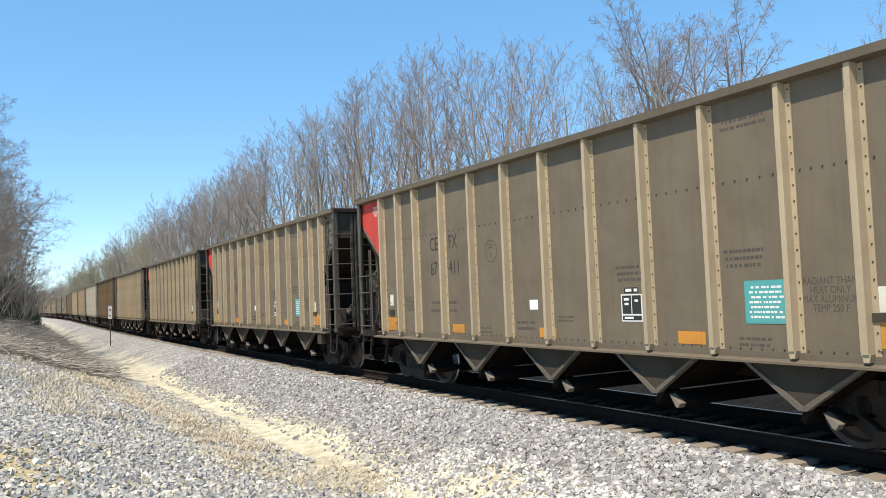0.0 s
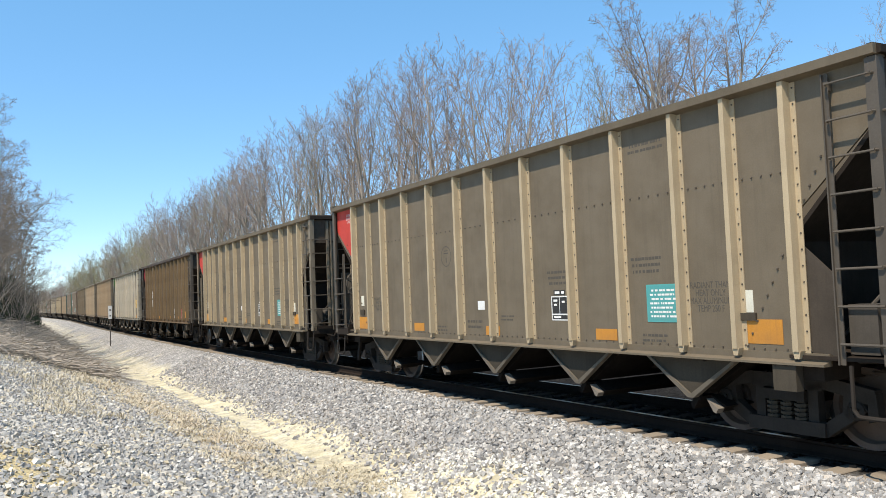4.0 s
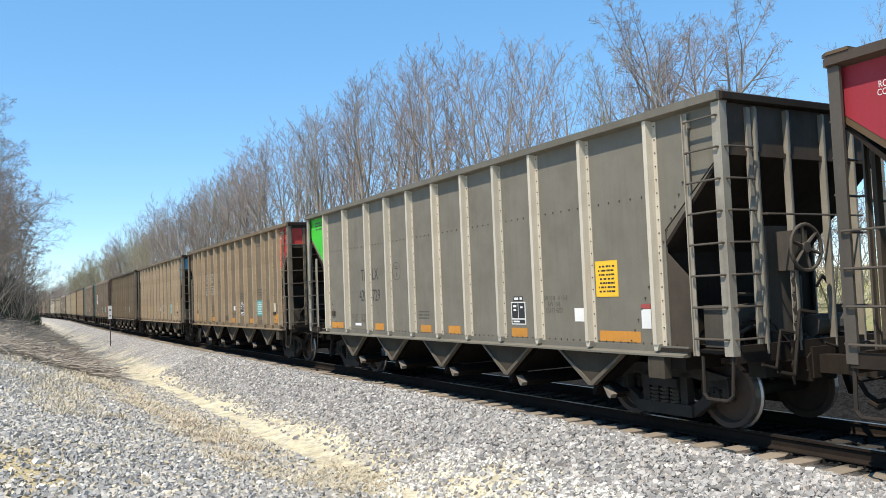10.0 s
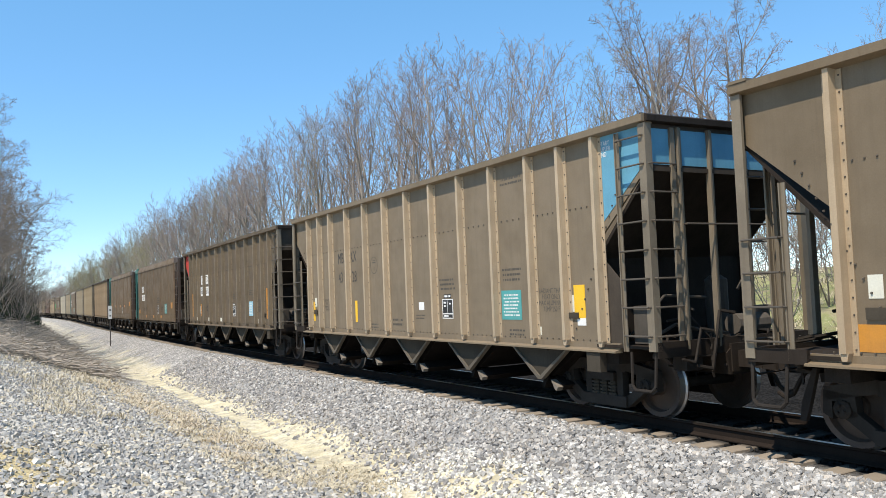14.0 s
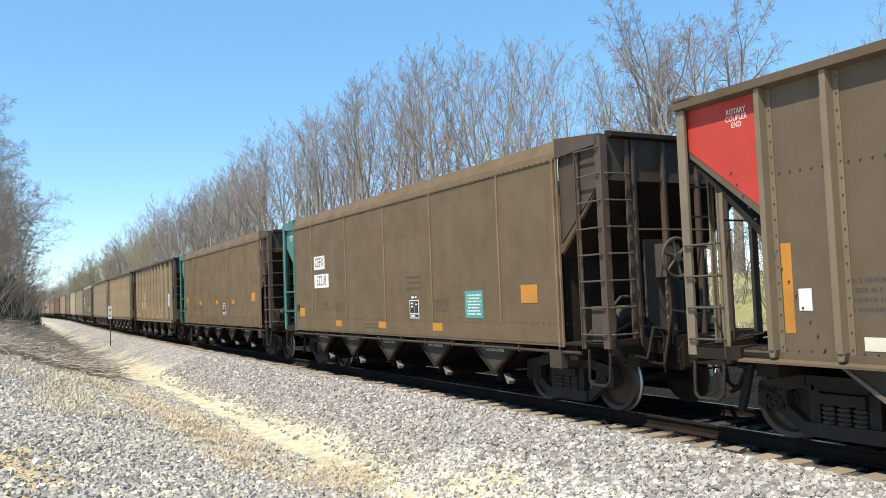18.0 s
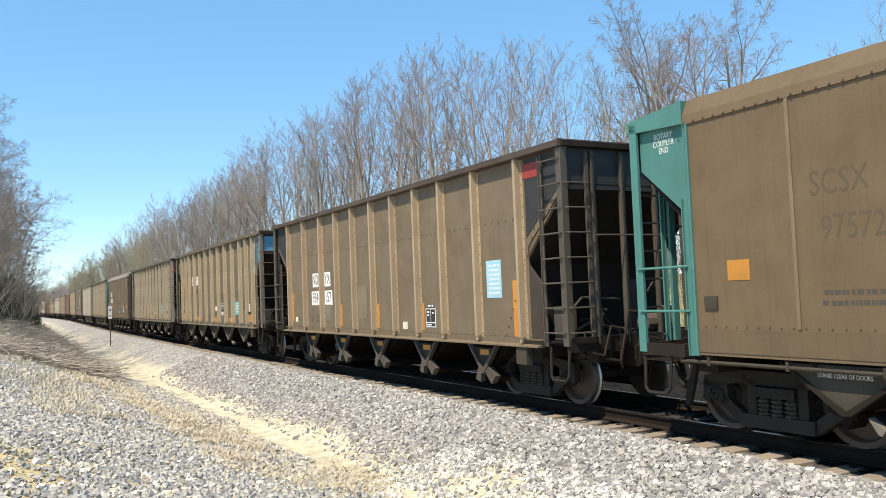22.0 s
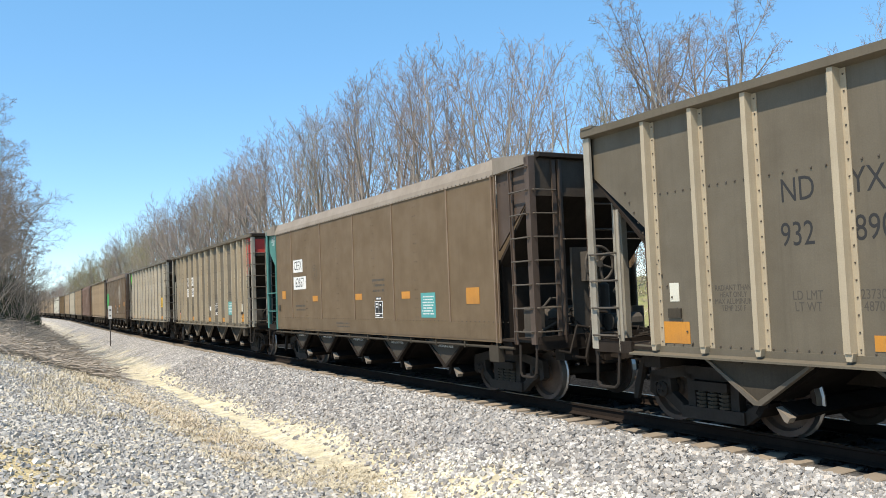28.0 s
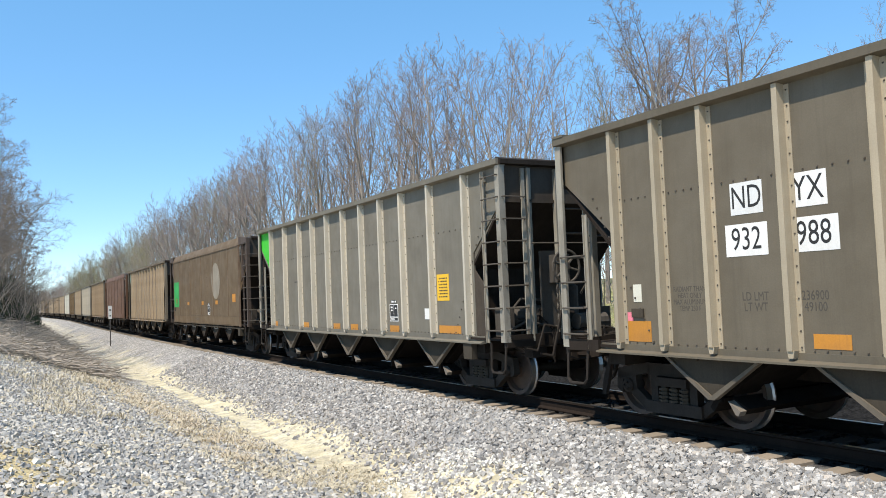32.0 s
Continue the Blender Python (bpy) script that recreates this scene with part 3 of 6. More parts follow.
def build_woods():
    rng = random.Random(5)
    u, i = 22.5, 0
    while u < 170:
        for row, d0 in enumerate((10.2, 12.6, 16.0)):
            if row == 2 and (u < 75 or i % 2):
                i += row == 2
                continue
            d = d0 + rng.uniform(-1.1, 1.1)
            me = TALL[i % 6] if u < 70 and row == 0 else SLIM[i % 6]
            s = tall_at(u) / 13.6 * rng.uniform(0.92, 1.04) * (1.0 + 0.03 * row)
            bud = (i * 7) % 17 == 0 or (u > 125 and row == 0 and i % 2)
            plant("bare_tree", me, (PALEBARK if i % 3 else BARK, BUDS if bud else TWIG), u + rng.uniform(-0.9, 0.9), d, rng.uniform(0, 360), s,
                  "slender tree with first pale green buds" if bud else "slender leafless tree with pale grey bark", "tree", "woods behind the railway")
            i += 1
        u += 2.0 if u < 60 else 2.9 if u < 110 else 3.8
    while u < 560:
        for row, d0 in enumerate((8.5, 12.0, 17.0)):
            plant("bare_tree", FAR[i % 4], (BARK, BUDS if i % 3 == 0 and u < 260 else TWIG), u + rng.uniform(-2.5, 2.5), d0 + rng.uniform(-2, 2), rng.uniform(0, 360),
                  tall_at(u) / 13.6 * rng.uniform(0.95, 1.04), "distant leafless tree beyond the railway", "tree", "woods behind the railway")
            i += 1
        u += 6.0 if u < 300 else 12.0
    # taller spreading trees where the woods open
    for u, d, s in ((24.8, 15.5, 1.10), (27.2, 17.2, 1.10), (22.6, 17.0, 1.05), (24.2, 18.2, 1.16)):
        plant("spreading_tree", CROWN[i % 2], (BARK, TWIG), u, d, rng.uniform(0, 360), s,
              "tall leafless tree with spreading branches", "tree", "woods behind the railway")
        i += 1
    for u, d, s in ((17.5, 20.0, 0.72), (16.0, 24.0, 0.74), (13.5, 21.0, 0.60), (19.5, 27.0, 0.80), (23.0, 27.0, 0.9), (14.5, 31.0, 0.8)):
        plant("bare_tree", TALL[i % 6], (PALEBARK, TWIG), u, d, rng.uniform(0, 360), s, "slender leafless tree with pale grey bark", "tree", "woods behind the railway")
        i += 1
    # undergrowth at the foot of the woods
    u = 14.0
    while u < 150:
        plant("bare_bush", BUSH[i % 3], (BARK, BUDS if i % 5 == 0 else TWIG), u, 9.5 + rng.uniform(-1, 3), rng.uniform(0, 360), rng.uniform(0.7, 1.25),
              "leafless bush at the foot of the woods", "bush", "undergrowth behind the railway")
        i += 1
        u += rng.uniform(2.0, 3.6)
    for k in range(26):
        u, d = 6 + 20 * rng.random(), 8.5 + 9 * rng.random()
        plant("bare_bush", BUSH[k % 3], (BARK, BUDS if k % 4 == 0 else GREYTWIG), u, d, rng.uniform(0, 360), rng.uniform(0.5, 1.0),
              "leafless bush at the foot of the woods", "bush", "undergrowth behind the railway")
    # trees and bushes on the near side
    for u, d, s in ((35.5, -11.2, 0.86), (38.5, -10.2, 0.92), (41, -10.9, 1.05), (45, -11.6, 1.12), (47, -9.7, 0.9), (50, -11.0, 1.0), (53, -10.4, 1.0), (57, -10.6, 0.95), (60, -9.8, 0.95), (64, -10.4, 0.9),
                    (72, -8.4, 0.9), (84, -7.9, 0.95), (97, -8.0, 0.95), (112, -8.2, 1.0), (128, -8.4, 1.0)):
        plant("bare_tree", WIDE[i % 3], (BARK, GREYTWIG), u, d, rng.uniform(0, 360), s, "leafless tree with drooping twigs on the bank", "tree", "trees on the near bank")
        i += 1
    for u, d, s in ((66, -10, 0.8), (70, -9.0, 0.85), (76, -9.0, 0.95), (82, -9.4, 0.95), (88, -9.6, 0.95), (94, -9.4, 1.0), (102, -10, 0.95), (115, -10.5, 0.85), (130, -11, 0.85), (150, -12, 0.85), (175, -13, 0.9)):
        plant("bare_tree", SLIM[i % 6], (BARK, TWIG), u, d, rng.uniform(0, 360), s, "leafless tree with drooping twigs on the bank", "tree", "trees on the near bank")
        i += 1
    for k in range(36):
        u = 36 + k * 1.6
        plant("bare_bush", BUSH[k % 3], (BARK, DARKTWIG), u, -9.2 + 0.03 * (u - 36) + rng.uniform(-1.6, 0.9), rng.uniform(0, 360), rng.uniform(0.7, 1.15),
              "tangled dark bush on the bank", "bush", "bushes on the near bank")
    for k in range(46):
        u = 70 + k * 11.0
        plant("bare_tree", FAR[k % 4], (BARK, TWIG), u, -15 - rng.uniform(0, 12), rng.uniform(0, 360), rng.uniform(0.7, 0.95),
              "distant leafless tree beyond the bank", "tree", "trees on the near bank")


build_woods()


# ---- the coal cars ----
# In a car's own space x runs towards its trailing end, y towards the camera's side, z up from the rail head.
HALF, SIDE, SHEET, SILL, TOP = 7.34, 1.60, 1.49, 1.04, 4.20
RIB_R = (-1.24, -2.08, -2.90, -4.02, -5.14, -6.26, -7.38, -8.50, -9.63, -10.75, -11.87, -12.73, -13.56)
RIB_EVEN = (-1.22, -2.06, -2.96, -3.98, -5.10, -6.20, -7.34, -8.46, -9.56, -10.63, -11.62, -12.55, -13.45)
RIB_WIDE = (-1.28, -2.64, -3.98, -5.10, -6.22, -7.36, -8.50, -9.62, -10.72, -12.0, -13.40)
CHUTE_R = (-2.75, -4.98, -7.27, -9.60, -11.87)
AXLES = (6.52, 4.74, -4.74, -6.52)
WHEEL_R = 0.457
MESH = {}


def shared(name, fill):
    if name not in MESH:
        bm = bmesh.new()
        fill(bm)
        MESH[name] = to_mesh(bm, name)
    return MESH[name]


def m_rib(bm):
    # a hat-shaped post, tapered a little to its foot, with flanges on the sheet
    for z0, z1, y1 in ((SILL + 0.03, TOP - 0.11, SIDE),):
        prism(bm, [(-0.05, SHEET), (0.05, SHEET), (0.034, y1), (-0.034, y1)], "z", z0 + 0.05, z1)
    box(bm, -0.115, 0.115, SHEET, SHEET + 0.012, SILL + 0.03, TOP - 0.13)
    prism(bm, [(-0.05, SILL + 0.085), (0.05, SILL + 0.085), (0.03, SILL + 0.0), (-0.03, SILL + 0.0)], "y", SHEET, SIDE - 0.015)


def m_side(bm):
    # the side sheet with its slanted ends, following the slope sheets
    e = HALF - 0.06
    prof = [(-e, 3.52), (-e, TOP - 0.1), (e, TOP - 0.1), (e, 3.52), (HALF - 1.16, 2.62), (HALF - 1.16, SILL + 0.02), (-HALF + 1.10, SILL + 0.02), (-HALF + 1.10, 2.62)]
    prism(bm, prof, "y", SHEET - 0.03, SHEET)


def m_side_smooth(bm):
    e = HALF - 0.98
    prof = [(-e + 0.12, SILL - 0.02), (-e + 0.12, 3.92), (e, 3.92), (e, SILL - 0.02)]
    prism(bm, prof, "y", SIDE - 0.05, SIDE - 0.02)


def m_triangle(bm, sign=1):
    a, b = HALF - 0.07, HALF - 1.12
    pts = [(a, 3.60), (a, TOP - 0.13), (b, TOP - 0.13), (b, 2.76)]
    prism(bm, [(sign * x, z) for x, z in pts], "y", SHEET, SHEET + 0.006)


def m_triangle_lead(bm):
    m_triangle(bm, -1)


def m_panel(bm):
    # a painted field that fills the whole first bays
    prism(bm, [(HALF - 0.07, 3.60), (HALF - 0.07, TOP - 0.13), (HALF - 2.05, TOP - 0.13), (HALF - 2.05, SILL + 0.06), (HALF - 1.15, SILL + 0.06), (HALF - 1.15, 2.72)],
          "y", SHEET, SHEET + 0.005)


def m_coping(bm):
    prism(bm, [(SHEET - 0.04, TOP - 0.13), (SIDE + 0.03, TOP - 0.10), (SIDE + 0.04, TOP - 0.005), (SIDE - 0.0, TOP), (SHEET - 0.05, TOP)], "x", -HALF, HALF)


def m_coping_smooth(bm):
    prism(bm, [(SIDE - 0.03, 3.90), (SIDE, 3.90), (SIDE - 0.02, 4.02), (SIDE - 0.11, 4.22), (SIDE - 0.19, 4.22)], "x", -HALF + 1.09, HALF - 0.97)


def m_end_coping(bm):
    prism(bm, [(HALF - 0.10, TOP - 0.12), (HALF + 0.05, TOP - 0.10), (HALF + 0.05, TOP - 0.02), (HALF - 0.04, TOP + 0.02), (HALF - 0.10, TOP + 0.02)],
          "y", -SIDE + 0.02, SIDE - 0.02)
    prism(bm, [(HALF - 0.28, SIDE - 0.16), (HALF + 0.06, SIDE - 0.16), (HALF + 0.06, SIDE - 0.02), (HALF - 0.03, SIDE + 0.05), (HALF - 0.28, SIDE + 0.05)], "z", TOP, TOP + 0.035)


def m_end_coping_low(bm):
    prism(bm, [(HALF - 0.10, TOP - 0.14), (HALF + 0.05, TOP - 0.12), (HALF + 0.05, TOP - 0.06), (HALF - 0.04, TOP - 0.03), (HALF - 0.10, TOP - 0.03)],
          "y", -SIDE + 0.2, SIDE - 0.2)


def m_end_sheet(bm):
    box(bm, HALF - 0.09, HALF - 0.06, -SHEET, SHEET, 3.45, TOP - 0.1)
    box(bm, HALF - 0.065, HALF - 0.03, -SHEET, SHEET, 3.44, 3.50)


def m_end_band(bm):
    box(bm, HALF - 0.058, HALF - 0.05, -SHEET + 0.05, SHEET - 0.05, 3.53, TOP - 0.18)


def m_slope(bm):
    prism(bm, [(HALF - 0.08, 3.50), (HALF - 0.05, 3.46), (HALF - 2.55, 0.93), (HALF - 2.58, 0.97)], "y", -SHEET + 0.01, SHEET - 0.03)


def m_bulkhead(bm):
    # the crosswise sheet under the slope and the post plates beside it
    box(bm, HALF - 1.20, HALF - 1.17, -SHEET + 0.03, SHEET - 0.05, SILL, 2.32)
    box(bm, HALF - 1.24, HALF - 1.12, SHEET - 0.06, SHEET - 0.04, SILL, 2.45)
    box(bm, HALF - 1.24, HALF - 1.12, -SHEET + 0.04, -SHEET + 0.06, SILL, 2.45)


def m_gusset(bm):
    # the dark side plate between the last rib and the ladder
    prism(bm, [(HALF - 1.16, SILL + 0.02), (HALF - 0.66, SILL + 0.02), (HALF - 0.66, 1.92), (HALF - 1.16, 2.38)], "y", SHEET - 0.028, SHEET - 0.012)


def m_sill(bm):
    prism(bm, [(SHEET - 0.02, SILL - 0.07), (SIDE + 0.01, SILL - 0.07), (SIDE + 0.01, SILL - 0.045), (SHEET + 0.02, SILL - 0.02), (SHEET + 0.02, SILL + 0.06), (SHEET - 0.02, SILL + 0.06)],
          "x", -HALF + 0.78, HALF - 0.78)


def m_pipe(bm):
    bar(bm, (-HALF + 0.7, SIDE - 0.06, 0.93), (HALF - 0.7, SIDE - 0.06, 0.93), 0.025, 8)
    for i in range(12):
        x = -HALF + 1.2 + i * 1.12
        box(bm, x - 0.02, x + 0.02, SIDE - 0.09, SIDE - 0.03, 0.89, 1.0)


def m_centre_sill(bm):
    prism(bm, [(-0.30, 0.92), (-0.16, 1.03), (0.16, 1.03), (0.30, 0.92), (0.24, 0.62), (-0.24, 0.62)], "x", -HALF - 0.02, HALF + 0.02)


def m_chute(bm):
    # a crosswise hopper: a trough with sloping walls and flat side cheeks
    prism(bm, [(-0.80, 0.97), (0.80, 0.97), (0.10, 0.50), (-0.10, 0.50)], "y", -1.27, 1.27)


def m_cheek(bm):
    # the flat triangular plate that closes a chute's end
    prism(bm, [(-0.72, 0.975), (0.72, 0.975), (0.04, 0.50), (-0.04, 0.50)], "y", 1.40, 1.445)


def m_lip(bm):
    # the bent strip along a chute's lower edges
    prism(bm, [(-0.80, 0.985), (-0.745, 0.985), (0.0, 0.505), (0.745, 0.985), (0.80, 0.985), (0.05, 0.46), (-0.05, 0.46)], "y", 1.39, 1.475)


def m_spout(bm):
    prism(bm, [(-0.40, 0.88), (0.40, 0.88), (0.05, 0.50), (-0.05, 0.50)], "y", 1.33, 1.36)


def m_spout_lip(bm):
    # the angle strip under a spout plate
    prism(bm, [(-0.50, 0.93), (-0.43, 0.93), (0.0, 0.50), (0.43, 0.93), (0.50, 0.93), (0.03, 0.42), (-0.03, 0.42)], "y", 1.34, 1.42)


def m_flap(bm):
    # the two hanging door ends under a spout
    prism(bm, [(-0.05, 0.47), (-0.17, 0.55), (-0.43, 0.40), (-0.27, 0.25)], "y", 1.30, 1.41)
    prism(bm, [(0.05, 0.45), (0.17, 0.52), (0.26, 0.30), (0.10, 0.26)], "y", 1.30, 1.41)


def m_door(bm):
    # the swinging door hung askew under its chute, with lugs
    prism(bm, [(-0.16, 0.49), (-0.40, 0.37), (-0.22, 0.27)], "y", -1.20, 1.28)
    prism(bm, [(0.05, 0.50), (0.16, 0.34), (0.10, 0.29), (-0.02, 0.46)], "y", 1.0, 1.32)
    box(bm, -0.05, 0.05, 1.31, 1.35, 0.42, 0.52)


def m_door_face(bm):
    # the end of the swinging door, a sliver coloured as a sunlit glint
    prism(bm, [(-0.19, 0.455), (-0.37, 0.345), (-0.33, 0.285), (-0.29, 0.30)], "y", 1.28, 1.39)


def m_platform(bm):
    box(bm, HALF - 1.25, HALF - 0.02, -SIDE + 0.06, SIDE - 0.06, 1.04, 1.08)
    box(bm, HALF - 0.10, HALF, -SIDE + 0.05, SIDE - 0.05, 0.93, 1.14)
    box(bm, HALF - 1.2, HALF - 0.9, -SIDE + 0.15, SIDE - 0.15, 0.80, 1.04)
    prism(bm, [(HALF - 0.8, 0.98), (HALF - 0.04, 0.98), (HALF - 0.04, 1.14), (HALF - 0.8, 1.14)], "y", SIDE - 0.07, SIDE - 0.02)


def m_corner_post(bm):
    prism(bm, [(HALF - 0.13, SIDE - 0.05), (HALF - 0.13, SIDE - 0.01), (HALF - 0.0, SIDE - 0.01), (HALF - 0.0, SIDE - 0.13), (HALF - 0.04, SIDE - 0.13), (HALF - 0.04, SIDE - 0.05)],
          "z", 1.02, TOP - 0.12)


def m_end_post(bm):
    prism(bm, [(HALF - 0.08, -0.05), (HALF + 0.01, -0.05), (HALF + 0.01, -0.02), (HALF - 0.03, -0.02), (HALF - 0.03, 0.05), (HALF - 0.08, 0.05)], "z", 1.02, TOP - 0.15)


def m_stile(bm):
    prism(bm, [(-0.035, SHEET + 0.05), (0.035, SHEET + 0.05), (0.035, SHEET + 0.09), (0.02, SHEET + 0.09), (0.02, SHEET + 0.065), (-0.035, SHEET + 0.065)], "z", 1.0, TOP - 0.16)
    box(bm, -0.04, 0.04, SHEET, SHEET + 0.06, 3.86, 3.96)


def m_stile_short(bm):
    prism(bm, [(-0.035, SHEET + 0.05), (0.035, SHEET + 0.05), (0.035, SHEET + 0.09), (0.02, SHEET + 0.09), (0.02, SHEET + 0.065), (-0.035, SHEET + 0.065)], "z", 1.0, 2.98)


def m_end_stile(bm):
    prism(bm, [(HALF - 0.05, -0.035), (HALF - 0.01, -0.035), (HALF - 0.01, 0.035), (HALF - 0.035, 0.035), (HALF - 0.035, -0.02), (HALF - 0.05, -0.02)], "z", 1.0, TOP - 0.16)


def m_rung(bm):
    bent(bm, [(-0.27, SHEET + 0.08, 0), (-0.25, SHEET + 0.13, 0), (0.25, SHEET + 0.13, 0), (0.27, SHEET + 0.08, 0)], 0.014)


def m_wide_rung(bm):
    bent(bm, [(-0.13, SHEET + 0.07, 0), (-0.10, SHEET + 0.11, 0), (0.70, SHEET + 0.11, 0), (0.72, SHEET + 0.07, 0)], 0.017)


def m_end_rung(bm):
    bent(bm, [(HALF - 0.02, -0.23, 0), (HALF + 0.05, -0.21, 0), (HALF + 0.05, 0.21, 0), (HALF - 0.02, 0.23, 0)], 0.014)


def m_handrail(bm):
    bent(bm, [(HALF - 0.02, -0.95, 2.72), (HALF + 0.06, -0.93, 2.72), (HALF + 0.06, 0.93, 2.72), (HALF - 0.02, 0.95, 2.72)], 0.014)


def m_stirrup(bm):
    bent(bm, [(HALF - 0.52, SIDE - 0.06, 1.0), (HALF - 0.50, SIDE - 0.03, 0.55), (HALF - 0.44, SIDE - 0.02, 0.49), (HALF - 0.12, SIDE - 0.02, 0.49), (HALF - 0.06, SIDE - 0.03, 0.55), (HALF - 0.05, SIDE - 0.06, 1.0)], 0.022, 6)


def m_coupler(bm):
    prism(bm, [(HALF - 0.05, -0.10), (HALF + 0.42, -0.09), (HALF + 0.50, -0.17), (HALF + 0.70, -0.16), (HALF + 0.74, -0.05), (HALF + 0.62, 0.0),
               (HALF + 0.76, 0.10), (HALF + 0.66, 0.19), (HALF + 0.46, 0.13), (HALF - 0.05, 0.10)], "z", 0.72, 0.95)
    box(bm, HALF - 0.02, HALF + 0.04, -0.22, 0.22, 0.66, 1.05)


def m_hose(bm):
    bent(bm, [(HALF - 0.05, 0.35, 0.80), (HALF + 0.12, 0.36, 0.78), (HALF + 0.26, 0.33, 0.62), (HALF + 0.40, 0.27, 0.45), (HALF + 0.58, 0.20, 0.38), (HALF + 0.74, 0.12, 0.42)], 0.03, 7)
    bent(bm, [(HALF + 0.02, SIDE - 0.15, 0.86), (HALF + 0.10, SIDE - 0.35, 0.80), (HALF + 0.14, 0.4, 0.82), (HALF + 0.34, 0.12, 0.97)], 0.014, 5)


BRAKE_AT = (-HALF - 0.10, 0.30, 2.30)


def m_brakewheel(bm):
    # a ring of round bar
    n, m = 24, 6
    rows = []
    for i in range(n):
        a = 2 * math.pi * i / n
        rows.append([bm.verts.new((0.024 * math.sin(2 * math.pi * j / m), (0.29 + 0.024 * math.cos(2 * math.pi * j / m)) * math.cos(a),
                                   (0.29 + 0.024 * math.cos(2 * math.pi * j / m)) * math.sin(a))) for j in range(m)])
    for i in range(n):
        for j in range(m):
            bm.faces.new((rows[i][j], rows[i][(j + 1) % m], rows[(i + 1) % n][(j + 1) % m], rows[(i + 1) % n][j]))


def m_spoke(bm):
    bar(bm, (0.02, 0.04, 0), (0.0, 0.285, 0), 0.028, 6, 0.02)


def m_hub(bm):
    bar(bm, (-0.02, 0, 0), (0.20, 0, 0), 0.07, 10)


def m_brakegear(bm):
    box(bm, -HALF - 0.02, -HALF + 0.24, 0.16, 0.44, 2.02, 2.52)
    box(bm, -HALF + 0.24, -HALF + 0.30, 0.02, 0.60, 1.1, 2.6)
    for i in range(9):
        bar(bm, (-HALF + 0.02, 0.42 + 0.01 * (-1) ** i, 1.20 + i * 0.09), (-HALF + 0.02, 0.42 - 0.02 * (-1) ** i, 1.28 + i * 0.09), 0.022, 4)


def m_reservoir(bm):
    bar(bm, (-HALF + 0.52, 0.35, 1.42), (-HALF + 0.52, 1.08, 1.42), 0.20, 14)
    bar(bm, (-HALF + 0.52, 0.28, 1.42), (-HALF + 0.52, 0.35, 1.42), 0.12, 14, 0.20)
    bar(bm, (-HALF + 0.52, 1.08, 1.42), (-HALF + 0.52, 1.15, 1.42), 0.20, 14, 0.12)
    for y in (0.5, 0.95):
        box(bm, -HALF + 0.40, -HALF + 0.64, y - 0.03, y + 0.03, 1.06, 1.26)


def m_tank(bm):
    bar(bm, (-HALF + 0.70, -0.35, 1.08), (-HALF + 0.70, -0.35, 1.95), 0.17, 14)
    bar(bm, (-HALF + 0.70, -0.35, 1.95), (-HALF + 0.70, -0.35, 2.02), 0.17, 14, 0.08)


def m_valve(bm):
    box(bm, -HALF + 0.30, -HALF + 0.62, 1.18, 1.38, 1.10, 1.62)
    box(bm, -HALF + 0.24, -HALF + 0.32, -0.95, -0.62, 1.1, 1.55)
    bar(bm, (-HALF + 0.2, -0.1, 1.30), (-HALF + 0.2, -0.75, 1.30), 0.15, 10)
    bent(bm, [(-HALF + 0.3, 1.3, 1.2), (-HALF + 0.22, 1.0, 1.35), (-HALF + 0.25, 0.5, 1.25), (-HALF + 0.2, 0.0, 1.18)], 0.025, 6)
    bent(bm, [(-HALF + 0.9, 1.2, 1.2), (-HALF + 0.5, 0.9, 1.75), (-HALF + 0.4, 0.2, 1.7)], 0.02, 6)
    bent(bm, [(-HALF + 0.12, -0.45, 1.1), (-HALF + 0.12, -0.45, 1.8), (-HALF + 0.14, -0.3, 1.95), (-HALF + 0.16, -0.2, 1.8)], 0.022, 6)


def m_end_gear(bm):
    rng = random.Random(12)
    for i in range(14):
        y0, y1 = rng.uniform(-1.3, 1.3), rng.uniform(-1.3, 1.3)
        z0, z1 = rng.uniform(0.7, 1.3), rng.uniform(0.75, 1.6)
        x = HALF - rng.uniform(-0.12, 0.7)
        bent(bm, [(x, y0, z0), (x + 0.05, 0.7 * y0 + 0.3 * y1, z0 - 0.05), (x - 0.06, 0.3 * y0 + 0.7 * y1, z1), (x, y1, z1 - 0.04)], rng.uniform(0.012, 0.028), 5)
    for y in (0.55, -0.6):
        for i in range(8):
            bar(bm, (HALF + 0.04, y + 0.012 * (-1) ** i, 0.62 + i * 0.075), (HALF + 0.04, y - 0.012 * (-1) ** i, 0.69 + i * 0.075), 0.018, 4)
    box(bm, HALF - 0.35, HALF - 0.12, 0.62, 0.86, 0.80, 1.02)
    box(bm, HALF - 0.30, HALF - 0.05, -1.0, -0.7, 0.72, 0.98)
    prism(bm, [(HALF - 0.62, 0.90), (HALF - 0.56, 0.90), (HALF - 0.40, 0.52), (HALF - 0.36, 0.30), (HALF - 0.44, 0.30), (HALF - 0.52, 0.55)], "y", 1.12, 1.18)


def m_box(bm):
    box(bm, -HALF + 1.15, -HALF + 1.45, SIDE - 0.14, SIDE - 0.02, 0.68, 0.96)


